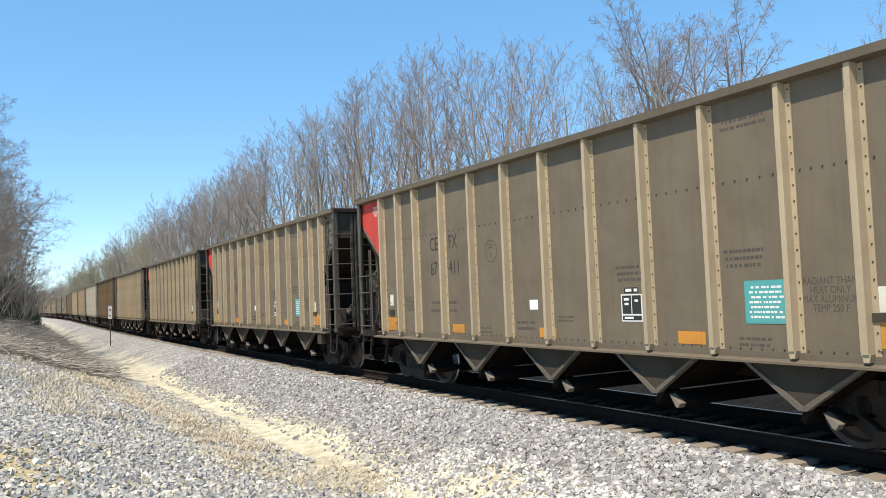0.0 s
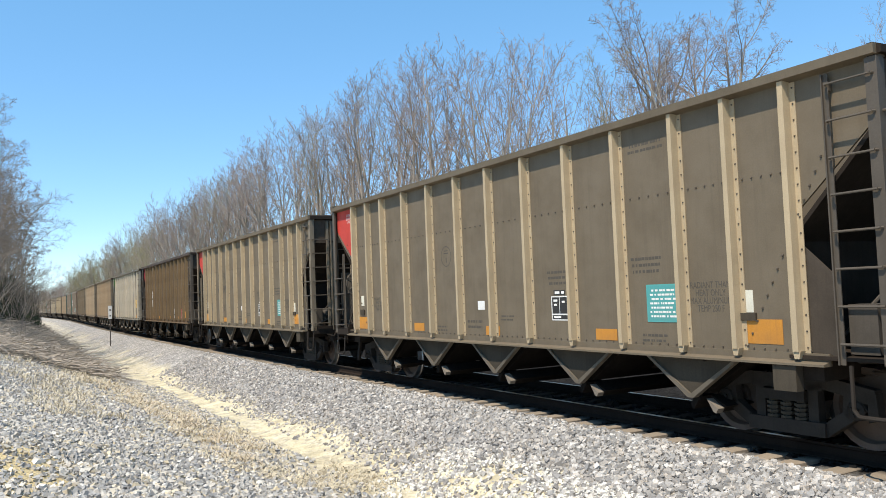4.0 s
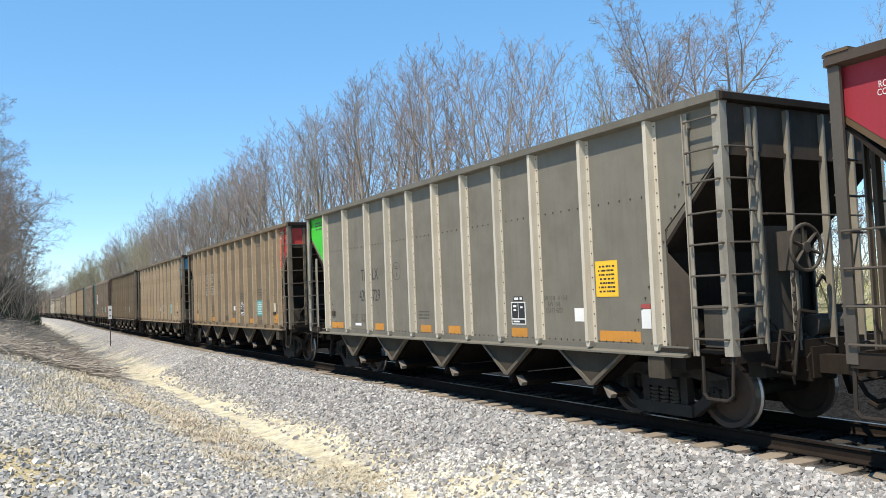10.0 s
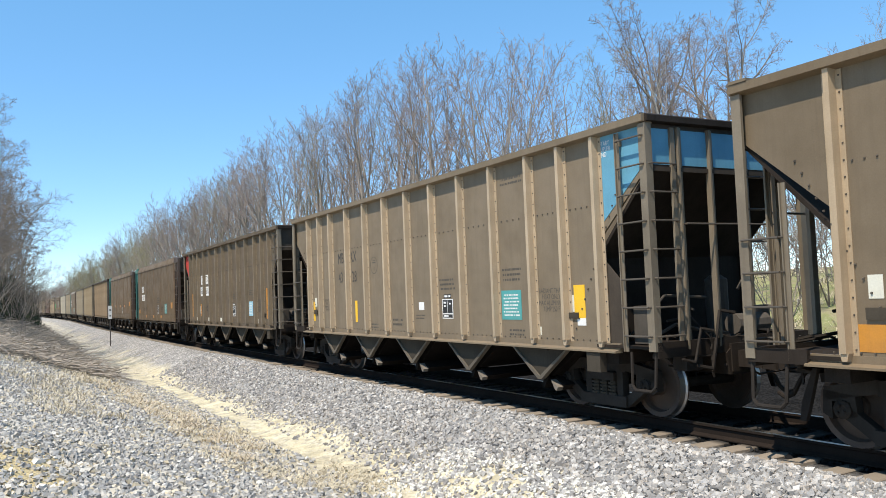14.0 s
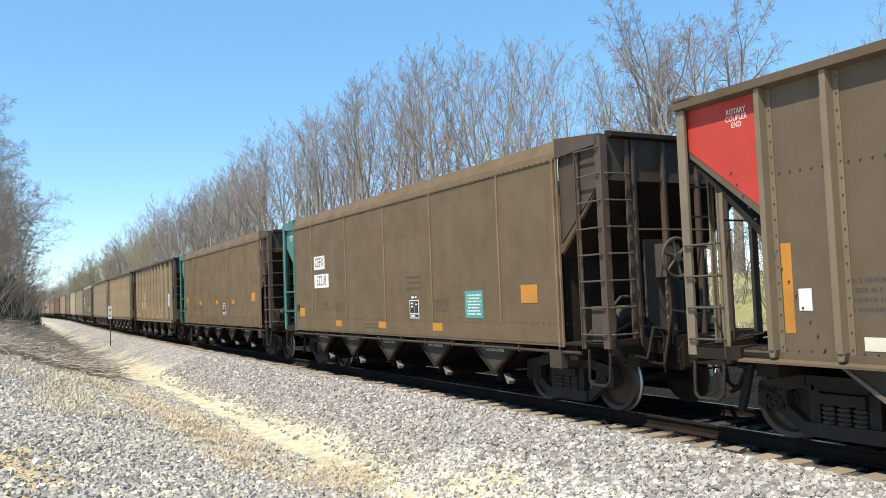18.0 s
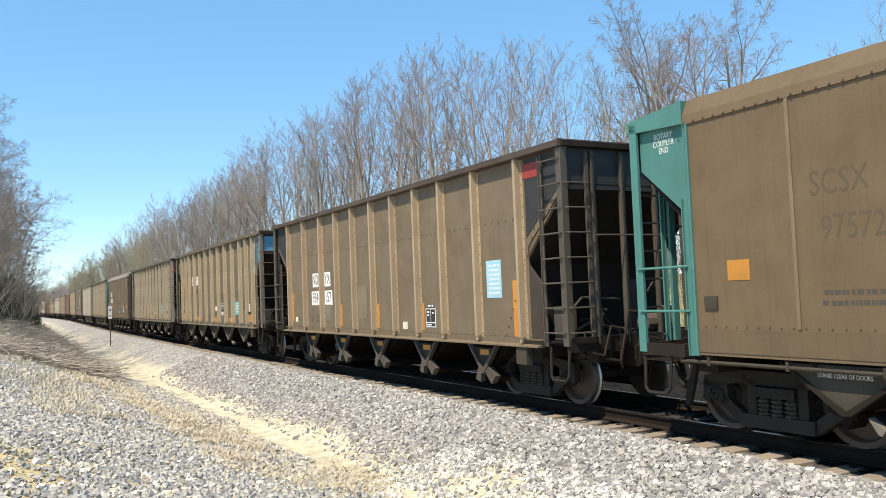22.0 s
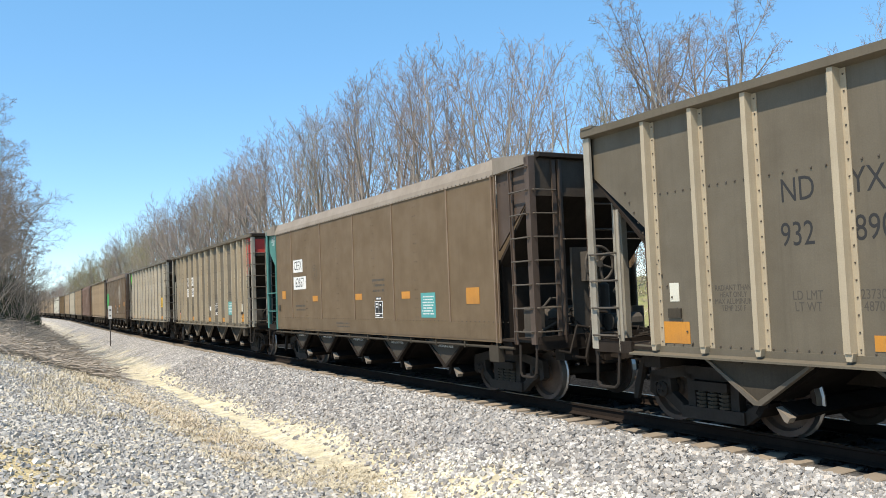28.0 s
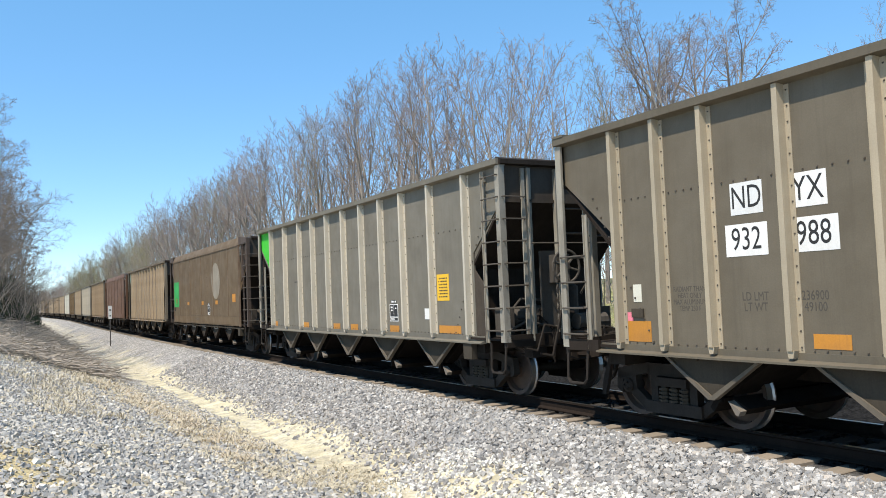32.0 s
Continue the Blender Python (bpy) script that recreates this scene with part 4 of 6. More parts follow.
def m_side_frame(bm):
    y0, y1 = -0.06, 0.06
    flat_bar(bm, (-1.10, 0.62), (-0.45, 0.74), 0.15, y0, y1)
    flat_bar(bm, (1.10, 0.62), (0.45, 0.74), 0.15, y0, y1)
    flat_bar(bm, (-0.48, 0.72), (0.48, 0.72), 0.17, y0, y1)
    flat_bar(bm, (-0.52, 0.20), (0.52, 0.20), 0.16, y0 - 0.02, y1 + 0.04)
    for s in (-1, 1):
        flat_bar(bm, (s * 0.48, 0.18), (s * 0.98, 0.52), 0.14, y0, y1)
        flat_bar(bm, (s * 0.36, 0.22), (s * 0.36, 0.70), 0.13, y0, y1)
        prism(bm, [(s * 0.72, 0.40), (s * 0.74, 0.62), (s * 1.12, 0.66), (s * 1.14, 0.40), (s * 1.02, 0.34), (s * 1.02, 0.54), (s * 0.80, 0.54), (s * 0.80, 0.36)], "y", y0, y1)


def m_spring(bm):
    prof = [(0.05, 0.28)]
    for k in range(4):
        z = 0.285 + k * 0.052
        prof += [(0.085, z), (0.085, z + 0.03), (0.058, z + 0.034), (0.058, z + 0.05)]
    lathe(bm, prof + [(0.05, 0.50)], 7)
    for v in bm.verts:
        v.co = Vector((v.co.x, v.co.z, v.co.y))


def m_spring_seat(bm):
    box(bm, -0.29, 0.29, -0.12, 0.10, 0.50, 0.62)


def m_bolster(bm):
    prism(bm, [(-0.20, 0.50), (0.20, 0.50), (0.18, 0.76), (-0.18, 0.76)], "y", -1.0, 1.0)


def m_brake_beam(bm):
    for s in (-1, 1):
        bar(bm, (s * 0.40, -0.72, 0.36), (s * 0.40, 0.72, 0.36), 0.045, 6)
        for y in (-0.74, 0.74):
            prism(bm, [(s * 0.42, 0.22), (s * 0.48, 0.36), (s * 0.43, 0.54), (s * 0.36, 0.36)], "y", y - 0.05, y + 0.05)


def m_axle(bm):
    lathe(bm, [(0.07, -1.10), (0.105, -1.08), (0.115, -0.96), (0.085, -0.94), (0.09, -0.6), (0.075, 0), (0.09, 0.6), (0.085, 0.94), (0.115, 0.96), (0.105, 1.08), (0.07, 1.10)], 14)
    for s in (-1, 1):
        for i in range(3):
            a = 2 * math.pi * i / 3
            bar(bm, (0.045 * math.cos(a), s * 1.09, 0.045 * math.sin(a)), (0.045 * math.cos(a), s * 1.125, 0.045 * math.sin(a)), 0.018, 6)


def m_wheel(bm):
    prof = [(0.09, 0.075), (0.14, 0.07), (0.15, 0.03), (0.36, -0.02), (0.385, 0.06), (0.452, 0.065), (0.457, -0.03), (0.483, -0.05), (0.480, -0.075),
            (0.40, -0.078), (0.37, -0.045), (0.16, 0.0), (0.14, -0.075), (0.09, -0.08)]
    mats = [0, 0, 0, 0, 0, 1, 1, 0, 0, 0, 0, 0, 0]
    lathe(bm, prof, 28, mats)


def bolt(bm, x, y, z, s=0.016):
    v = [bm.verts.new((x + dx * s, y, z + dz * s)) for dx, dz in ((-1, -1), (1, -1), (1, 1), (-1, 1))]
    w = [bm.verts.new((x + dx * s * 0.6, y + s * 1.2, z + dz * s * 0.6)) for dx, dz in ((-1, -1), (1, -1), (1, 1), (-1, 1))]
    bm.faces.new(w)
    for i in range(4):
        bm.faces.new((v[i], v[(i + 1) % 4], w[(i + 1) % 4], w[i]))


def m_bolts(bm, ribs=RIB_R):
    for r in ribs:
        x = r + HALF
        for k in range(17):
            bolt(bm, x - 0.085, SHEET + 0.012, SILL + 0.12 + k * 0.178, 0.0095)
    for i in range(84):
        bolt(bm, -HALF + 1.0 + i * 0.152, SHEET + 0.0, SILL + 0.085, 0.011)
    for a, b in zip(ribs, ribs[1:]):
        for f in (0.2, 0.36, 0.52, 0.68, 0.84):
            bolt(bm, a + (b - a) * f + HALF, SHEET, 3.10, 0.012)
    for s in (-1, 1):
        for k in range(15):
            f = k / 14
            bolt(bm, s * (HALF - 0.74 - 1.10 * f), SHEET + 0.004, 3.20 - 2.05 * f, 0.013)


def m_bolts_smooth(bm):
    for r in (-3.75, -6.1, -8.35, -10.5):
        x = r + HALF
        if r:
            for k in range(14):
                bolt(bm, x - 0.05, SIDE - 0.02, 1.25 + k * 0.19, 0.0085)
                bolt(bm, x + 0.05, SIDE - 0.02, 1.25 + k * 0.19, 0.0085)
    for i in range(86):
        bolt(bm, -HALF + 0.8 + i * 0.155, SIDE - 0.0, 3.915, 0.013)
        bolt(bm, -HALF + 0.8 + i * 0.155, SIDE - 0.02, 1.37, 0.009)


def m_seam(bm):
    box(bm, -0.022, 0.022, SIDE - 0.02, SIDE - 0.003, 1.36, 3.9)


def m_low_band(bm):
    box(bm, -HALF + 1.11, HALF - 0.99, SIDE - 0.02, SIDE - 0.012, SILL + 0.02, 1.34)


def m_smooth_post(bm):
    prism(bm, [(HALF - 1.05, SIDE - 0.05), (HALF - 1.05, SIDE + 0.005), (HALF - 1.01, SIDE + 0.005), (HALF - 1.01, SIDE - 0.02), (HALF - 0.95, SIDE - 0.02), (HALF - 0.95, SIDE - 0.05)],
          "z", SILL - 0.03, 3.92)


def m_smooth_wing(bm):
    # the end of the side above the slope, and the open ladder frame under it
    prism(bm, [(HALF - 1.10, 2.60), (HALF - 0.12, 3.44), (HALF - 0.12, 3.95), (HALF - 1.10, 3.95)], "y", SIDE - 0.12, SIDE - 0.09)


def m_smooth_cap(bm):
    # the sheet that carries the roof edge on over the open end
    prism(bm, [(HALF - 0.96, 3.92), (HALF + 0.05, 3.97), (HALF + 0.05, 4.12), (HALF - 0.96, 4.22)], "y", SIDE - 0.19, SIDE - 0.01)


def m_coal(bm):
    n, m = 220, 14
    rows = []
    for i in range(n + 1):
        x = -HALF + 0.25 + i * (2 * HALF - 0.5) / n
        row = []
        for j in range(m + 1):
            y = -1.4 + j * 2.8 / m
            end = min(1, (HALF - abs(x)) / 1.6)
            z = 4.02 + 0.20 * end + 0.22 * end * (1 - (y / 1.5) ** 2) + 0.05 * noise.noise(Vector((x * 2.3, y * 2.3, 0))) + 0.07 * noise.noise(Vector((x * 9, y * 9, 2)))
            row.append(bm.verts.new((x, y, z)))
        rows.append(row)
    for a, b in zip(rows, rows[1:]):
        for j in range(m):
            bm.faces.new((a[j], a[j + 1], b[j + 1], b[j]))
    bm.faces.new([r[0] for r in rows] + [rows[-1][j] for j in range(1, m + 1)] + [r[m] for r in rows[-2::-1]] + [rows[0][j] for j in range(m - 1, 0, -1)])


FLIP = Matrix.Rotation(math.pi, 4, "Z")


def put(name, mesh, mat, parent, x=0.0, y=0.0, z=0.0, flip=False, label="", mirror=False):
    ob = part(name, mesh, mat, parent, label)
    m = Matrix.Translation((x, y, z))
    if flip:
        m = m @ FLIP
    if mirror:
        m = m @ Matrix.Diagonal((1, -1, 1, 1))
    ob.matrix_basis = m
    return ob


TEXTS = {}
TEXT_TURN = Matrix(((-1, 0, 0, 0), (0, 0, 1, 0), (0, 1, 0, 0), (0, 0, 0, 1)))


def text_mesh(words, size):
    key = (words, size)
    if key not in TEXTS:
        cu = bpy.data.curves.new("lettering", "FONT")
        cu.body, cu.size, cu.align_x, cu.align_y, cu.extrude = words, size, "CENTER", "CENTER", 0.0004
        cu.space_line = 0.85
        cu.resolution_u = 3
        ob = bpy.data.objects.new("lettering", cu)
        scene.collection.objects.link(ob)
        TEXTS[key] = bpy.data.meshes.new_from_object(ob.evaluated_get(bpy.context.evaluated_depsgraph_get()))
        bpy.data.objects.remove(ob)
        bpy.data.curves.remove(cu)
    return TEXTS[key]


def write(car, words, r, z, size, mat=None, y=SHEET, bold=1.0, lift=0.0012):
    ob = part("lettering", text_mesh(words, size), mat or INK, car)
    ob.matrix_basis = Matrix.Translation((r + HALF, y + lift, z)) @ TEXT_TURN @ Matrix.Diagonal((0.86 * bold, 1.12, 1, 1))
    return ob


def plate(car, name, r, z, w, h, mat, y=SHEET, t=0.005, label=""):
    key = "%s_%.2f_%.2f" % (name, w, h)

    def fill(bm):
        prism(bm, [(-w / 2, -h / 2), (w / 2, -h / 2), (w / 2, h / 2), (-w / 2, h / 2)], "y", 0, t)
    return put(name, shared(key, fill), mat, car, r + HALF, y, z, label=label)


def lines(car, r, z, w, h, rows, mat, y=SHEET, seed=0, lift=0.001):
    """Writing too small to read: rows of plain bars."""
    key = "bars_%.2f_%.2f_%d_%d" % (w, h, rows, seed)

    def fill(bm):
        rng = random.Random(seed)
        step = h / rows
        for i in range(rows):
            z0 = h / 2 - (i + 0.75) * step
            x = w / 2 * rng.uniform(0.8, 1.0)
            while x > -w / 2 * rng.uniform(0.7, 1.0):
                ln = min(rng.uniform(0.02, 0.07), x + w / 2)
                if ln < 0.012:
                    break
                box(bm, x - ln, x, 0, 0.0006, z0, z0 + min(0.05, step * 0.45))
                x -= ln + rng.choice((0.010, 0.012, 0.03))
    return tagged(put("small_print", shared(key, fill), mat, car, r + HALF, y + lift, z), kind="stuff")


def data_plate(car, r, z, y=SHEET):
    p = plate(car, "data_stencil", r, z, 0.42, 0.38, WHITE, y)
    plate(p, "stencil_field", -HALF - 0.098, 0.045, 0.180, 0.255, INK, 0.005, 0.002)
    plate(p, "stencil_field", -HALF + 0.098, 0.045, 0.180, 0.255, INK, 0.005, 0.002)
    plate(p, "stencil_field", -HALF, -0.138, 0.376, 0.064, INK, 0.005, 0.002)
    plate(p, "stencil_mark", -HALF + 0.10, 0.12, 0.10, 0.035, WHITE, 0.0072, 0.001)
    plate(p, "stencil_mark", -HALF + 0.10, 0.055, 0.08, 0.03, WHITE, 0.0072, 0.001)
    plate(p, "stencil_mark", -HALF - 0.10, 0.10, 0.07, 0.03, WHITE, 0.0072, 0.001)
    plate(p, "stencil_mark", -HALF + 0.06, -0.138, 0.18, 0.028, WHITE, 0.0072, 0.001)
    top = plate(car, "stencil_field", r, z + 0.245, 0.28, 0.075, INK, y)
    plate(top, "stencil_mark", -HALF + 0.05, 0, 0.12, 0.04, WHITE, 0.0055, 0.001)
    plate(top, "stencil_mark", -HALF - 0.09, 0, 0.07, 0.04, WHITE, 0.0055, 0.001)


def placard(car, r, z, w, h, mat, ink=INKWHITE, y=SHEET, rows=7):
    plate(car, "placard", r, z, w, h, mat, y)
    plate(car, "placard", r, z, w - 0.03, h - 0.03, mat, y, 0.0055)
    lines(car, r, z, w - 0.12, h - 0.10, rows, ink, y, 3, 0.0058)


def running_gear(car, full):
    """Trucks, wheelsets and the frame under the body, alike on every car."""
    wheels = []
    for x in (5.63, -5.63):
        truck = put("truck", shared("bolster", m_bolster), TRUCK, car, x)
        for s in (1, -1):
            put("side_frame", shared("side_frame", m_side_frame), TRUCK, truck, 0, s * 1.0)
            put("spring_seat", shared("spring_seat", m_spring_seat), TRUCK, truck, 0, s * 1.02)
            for k in (-1, 0, 1):
                put("spring", shared("spring", m_spring), UNDER, truck, 0.19 * k, s * 1.03)
        put("brake_beam", shared("brake_beam", m_brake_beam), TRUCK, truck)
    for x in AXLES:
        w = put("wheelset", shared("axle", m_axle), TRUCK, car, x, 0, WHEEL_R)
        for s in (1, -1):
            wm = shared("wheel", m_wheel)
            if not wm.materials:
                wm.materials.append(WHEEL)
                wm.materials.append(TREAD)
            o = link_mesh("wheel", wm, None, w)
            o.matrix_basis = Matrix.Translation((0, 0.755 * s, 0)) @ (Matrix.Identity(4) if s > 0 else Matrix.Rotation(math.pi, 4, "Z"))
        wheels.append(w)
    put("centre_sill", shared("centre_sill", m_centre_sill), GRIMESHADE, car)
    for fl in (False, True):
        put("coupler", shared("coupler", m_coupler), GRIMESHADE, car, flip=fl)
        put("end_platform", shared("platform", m_platform), GRIMESHADE, car, flip=fl)
        if full:
            tagged(put("brake_rigging", shared("end_gear", m_end_gear), TRUCK, car, flip=fl), kind="stuff")
            put("air_hose", shared("hose", m_hose), GRIMESHADE, car, flip=fl)
            for mi in (False, True):
                put("stirrup_step", shared("stirrup", m_stirrup), TRUCK, car, flip=fl, mirror=mi)
    return wheels


def ends(car, body_mat, post_mat, full, lead_trim, trail_trim, brake, smooth):
    for fl, trim in ((False, trail_trim), (True, lead_trim)):
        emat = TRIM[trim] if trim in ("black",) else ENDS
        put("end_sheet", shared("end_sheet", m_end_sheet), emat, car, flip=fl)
        put("slope_sheet", shared("slope", m_slope), GRIMESHADE, car, flip=fl)
        put("bulkhead", shared("bulkhead", m_bulkhead), GRIMESHADE, car, flip=fl)
        put("end_coping", shared("end_coping_low", m_end_coping_low) if smooth else shared("end_coping", m_end_coping), GRIMESHADE if fl else body_mat, car, flip=fl)
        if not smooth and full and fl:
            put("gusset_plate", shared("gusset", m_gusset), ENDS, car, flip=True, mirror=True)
        if trim and not smooth:
            put("painted_band", shared("end_band", m_end_band), TRIM[trim], car, flip=fl)
        pm = TRIM["teal"] if smooth and trim == "teal" else post_mat
        for mi in (False, True):
            put("corner_post", shared("corner_post", m_corner_post), pm, car, flip=fl, mirror=mi)
        for y in ((-0.95, -0.35, 0.35, 0.95) if full else (-0.35, 0.35)):
            put("end_post", shared("end_post", m_end_post), pm, car, y=y * (1 if not fl else 1), flip=fl)
        if full:
            for near in ((True, False) if not fl else (True,)):
                sgn = 1 if near else -1
                sx = (HALF - (0.90 if smooth and not fl else 0.60)) * (-1 if fl else 1)
                lad = put("side_ladder", shared("stile", m_stile) if fl else shared("stile_short", m_stile_short), pm, car, sx, mirror=not near)
                for k in range(8 if fl else 2 if smooth else 4):
                    z = 1.22 + k * 0.385 if fl or not smooth else 1.56 + k * 0.56
                    wide = smooth and not fl
                    put("rung", shared("wide_rung", m_wide_rung) if wide else shared("rung", m_rung), pm if trim == "teal" else LADDER, lad, (0.13 if wide else 0.29 if not fl else -0.29), 0, z)
                if near:
                    y = 1.08
                    el = put("end_ladder", shared("end_stile", m_end_stile), pm, car, 0, y if not fl else 0, 0, flip=fl)
                    if fl:
                        el.matrix_basis = Matrix.Translation((0, y, 0)) @ FLIP
                    for k in range(7):
                        z = 1.22 + k * 0.385
                        o = put("rung", shared("end_rung", m_end_rung), LADDER, el, 0, 0.23 if not fl else -0.23, z)
            put("handrail", shared("handrail", m_handrail), LADDER, car, flip=fl)
    if full:
        put("brake_valve", shared("valve", m_valve), GEAR, car)
        put("air_tank", shared("tank", m_tank), GEAR, car)
        if brake:
            put("air_reservoir", shared("reservoir", m_reservoir), GEAR, car)
            put("brake_gear", shared("brakegear", m_brakegear), GEAR, car)
            bw = put("brake_wheel", shared("brakewheel", m_brakewheel), GEAR, car, *BRAKE_AT)
            put("hub", shared("hub", m_hub), GEAR, bw)
            for k in range(6):
                put("spoke", shared("spoke", m_spoke), GEAR, bw).matrix_basis = Matrix.Rotation(radians(60 * k + 17), 4, "X")
        put("reflector_box", shared("lampbox", m_box), UNDER, car)


def ribbed_car(label, paint, full=True, trail="", lead="", brake=True, dark_posts=False, panel=False, coping="", coal=False, ribs=RIB_R, spouts=False):
    car = tagged(new("coal_hopper_car"), label, "railcar", "cars of the coal train")
    body, rib = BODY[paint], RIB[paint]
    for mi in (False, True):
        put("side_sheet", shared("side", m_side), body, car, mirror=mi)
        put("side_sill", shared("sill", m_sill), body, car, mirror=mi)
        put("top_chord", shared("coping", m_coping), BODY[coping] if coping else body, car, mirror=mi)
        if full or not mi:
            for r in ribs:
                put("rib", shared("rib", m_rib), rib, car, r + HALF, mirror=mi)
    if full:
        tagged(put("bolts", shared("bolts_%d_%.2f" % (len(ribs), ribs[1]), lambda bm: m_bolts(bm, ribs)), LADDER, car), kind="stuff")
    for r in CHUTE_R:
        ch = put("hopper_chute", shared("chute", m_chute), CHUTESHADE, car, r + HALF)
        put("hopper_door", shared("door", m_door), CHUTESHADE, ch)
        if spouts:
            put("spout_plate", shared("spout", m_spout), UNDER, ch)
            put("spout_lip", shared("spout_lip", m_spout_lip), LADDER, ch)
            put("door_flap", shared("flap", m_flap), UNDER if spouts == "plain" else LADDER, ch)
            if spouts != "plain":
                plate(ch, "orange_reflector", -HALF, 0.80, 0.30, 0.10, DULLORANGE, 1.36)
        else:
            if full:
                put("door_face", shared("door_face", m_door_face), DOORGLINT, ch)
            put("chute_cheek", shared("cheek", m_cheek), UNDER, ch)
            put("chute_lip", shared("lip", m_lip), LIPS, ch)
    if trail and not panel:
        for mi in (False, True):
            put("painted_end_field", shared("triangle", m_triangle), TRIM[trail], car, mirror=mi)
    if panel:
        put("painted_end_field", shared("panel", m_panel), TRIM[trail], car)
    if lead:
        put("painted_end_field", shared("triangle_lead", m_triangle_lead), TRIM[lead], car)
    ends(car, body, LADDER if dark_posts else POSTS[paint], full, lead, trail, brake, False)
    if coal:
        put("coal_load", shared("coal", m_coal), COAL, car)
    return car, running_gear(car, full)


def smooth_car(label, paint="brown", full=True, trail="teal", lead="", coping=""):
    car = tagged(new("smooth_sided_coal_car"), label, "railcar", "cars of the coal train")
    body = BODY[paint]
    for mi in (False, True):
        put("side_sheet", shared("side_smooth", m_side_smooth), body, car, mirror=mi)
        put("top_chord", shared("coping_smooth", m_coping_smooth), BODY[coping] if coping else body, car, mirror=mi)
        put("low_band", shared("low_band", m_low_band), body, car, mirror=mi)
        put("valve_pipe", shared("pipe", m_pipe), UNDER, car, mirror=mi)
        for r in (-2.49, -4.92, -7.20, -9.42, -11.90):
            put("panel_seam", shared("seam", m_seam), RIB[paint], car, r + HALF, mirror=mi)
    if full:
        tagged(put("bolts", shared("bolts_smooth", m_bolts_smooth), LADDER, car), kind="stuff")
    for r in (-2.88, -4.92, -7.02, -9.20, -11.40):
        ch = put("hopper_chute", shared("chute", m_chute), CHUTESHADE, car, r + HALF)
        put("hopper_door", shared("door", m_door), CHUTESHADE, ch)
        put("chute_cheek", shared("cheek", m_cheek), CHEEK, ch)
        put("chute_lip", shared("lip", m_lip), GRIMESHADE, ch)
        if full:
            put("door_face", shared("door_face", m_door_face), DOORGLINT, ch)
            write(car, "STAND CLEAR OF DOORS", r, 0.865, 0.062, INKWHITE, 1.446)
    for fl in (False, True):
        tm = TRIM["teal"] if (trail == "teal" and not fl) else BODY["dark"]
        for mi in (False, True):
            put("side_post", shared("smooth_post", m_smooth_post), RIB[paint] if not tm == TRIM["teal"] else tm, car, 0.12 if fl else 0.0, flip=fl, mirror=mi)
            put("end_wing", shared("smooth_wing", m_smooth_wing), tm, car, flip=fl, mirror=mi)
            put("end_cap", shared("smooth_cap", m_smooth_cap), BODY[coping] if coping else tm, car, 0.12 if fl else 0.0, flip=fl, mirror=mi)
    ends(car, body, BODY[paint] if paint != "brown" else BODY["dark"], full, lead, trail, True, True)
    return car, running_gear(car, full)


CARS = {}


def common_marks(c, sign=TEALSIGN, orange=ORANGE, shift=0.0):
    """The small plates that most ribbed cars carry."""
    for r, z, w, h in ((-1.57, 1.28, 0.46, 0.28), (-4.47, 1.23, 0.44, 0.16), (-7.30 if shift else -7.68, 1.21, 0.44, 0.16), (-10.34 if shift else -10.15, 1.22, 0.46, 0.16),
                       (-13.08, 1.32, 0.50, 0.28)):
        if orange is not None:
            plate(c, "orange_reflector", r, z, w, h, orange)
    plate(c, "white_sticker", -6.95 if shift else -7.85, 1.66, 0.23, 0.16, WHITE)
    plate(c, "cream_sticker", -12.84, 1.67, 0.22, 0.26, CREAM)
    plate(c, "cream_sticker", -1.57, 1.80, 0.16, 0.24, CREAM)
    plate(c, "card_holder", -1.57, 1.53, 0.22, 0.12, UNDER, SHEET, 0.03)
    write(c, "RADIANT THAN\nHEAT ONLY\nMAX ALUMINUM\nTEMP 250 F", -2.51, 1.71, 0.086, FADED)
    plate(c, "card_holder", -12.86, 1.49, 0.26, 0.09, UNDER, SHEET, 0.03)
    data_plate(c, -8.95 + shift, 1.60)
    if sign is not None:
        placard(c, -11.18 + shift, 1.66, 0.60, 0.50, sign)
    write(c, "RADIANT THAN\nHEAT ONLY\nMAX ALUMINUM\nTEMP 250 F", -12.31, 1.73, 0.102, FADED)
    lines(c, -11.3, 1.20, 0.5, 0.14, 2, FADED, seed=4)
    lines(c, -11.2, 2.18, 0.6, 0.26, 3, FADED, seed=5)
    lines(c, -8.95 + shift, 2.08, 0.62, 0.26, 3, FADED, seed=6)
    lines(c, -6.7, 1.32, 0.6, 0.2, 2, FADED, seed=7)
    lines(c, -11.3, 3.78, 0.7, 0.16, 2, FADED, seed=8)
    lines(c, -5.35, 1.22, 0.6, 0.14, 2, FADED, seed=9)
    lines(c, -7.78, 1.44, 0.4, 0.12, 2, FADED, seed=10)
    ring(c, -5.52 + shift * 0.6, 2.62)


def ring(c, r, z, y=SHEET):
    def fill(bm):
        n = 24
        for i in range(n):
            a, b = 2 * math.pi * i / n, 2 * math.pi * (i + 1) / n
            vs = [bm.verts.new((rr * math.cos(q), 0.002, rr * math.sin(q))) for rr, q in ((0.20, a), (0.20, b), (0.186, b), (0.186, a))]
            bm.faces.new(vs)
        box(bm, -0.012, 0.012, 0, 0.001, -0.12, -0.03)
        box(bm, -0.09, 0.09, 0, 0.001, 0.05, 0.07)
        box(bm, -0.07, 0.07, 0, 0.001, 0.10, 0.115)
    put("round_stencil", shared("ring", fill), FADED, c, r + HALF, y + 0.0008, z)


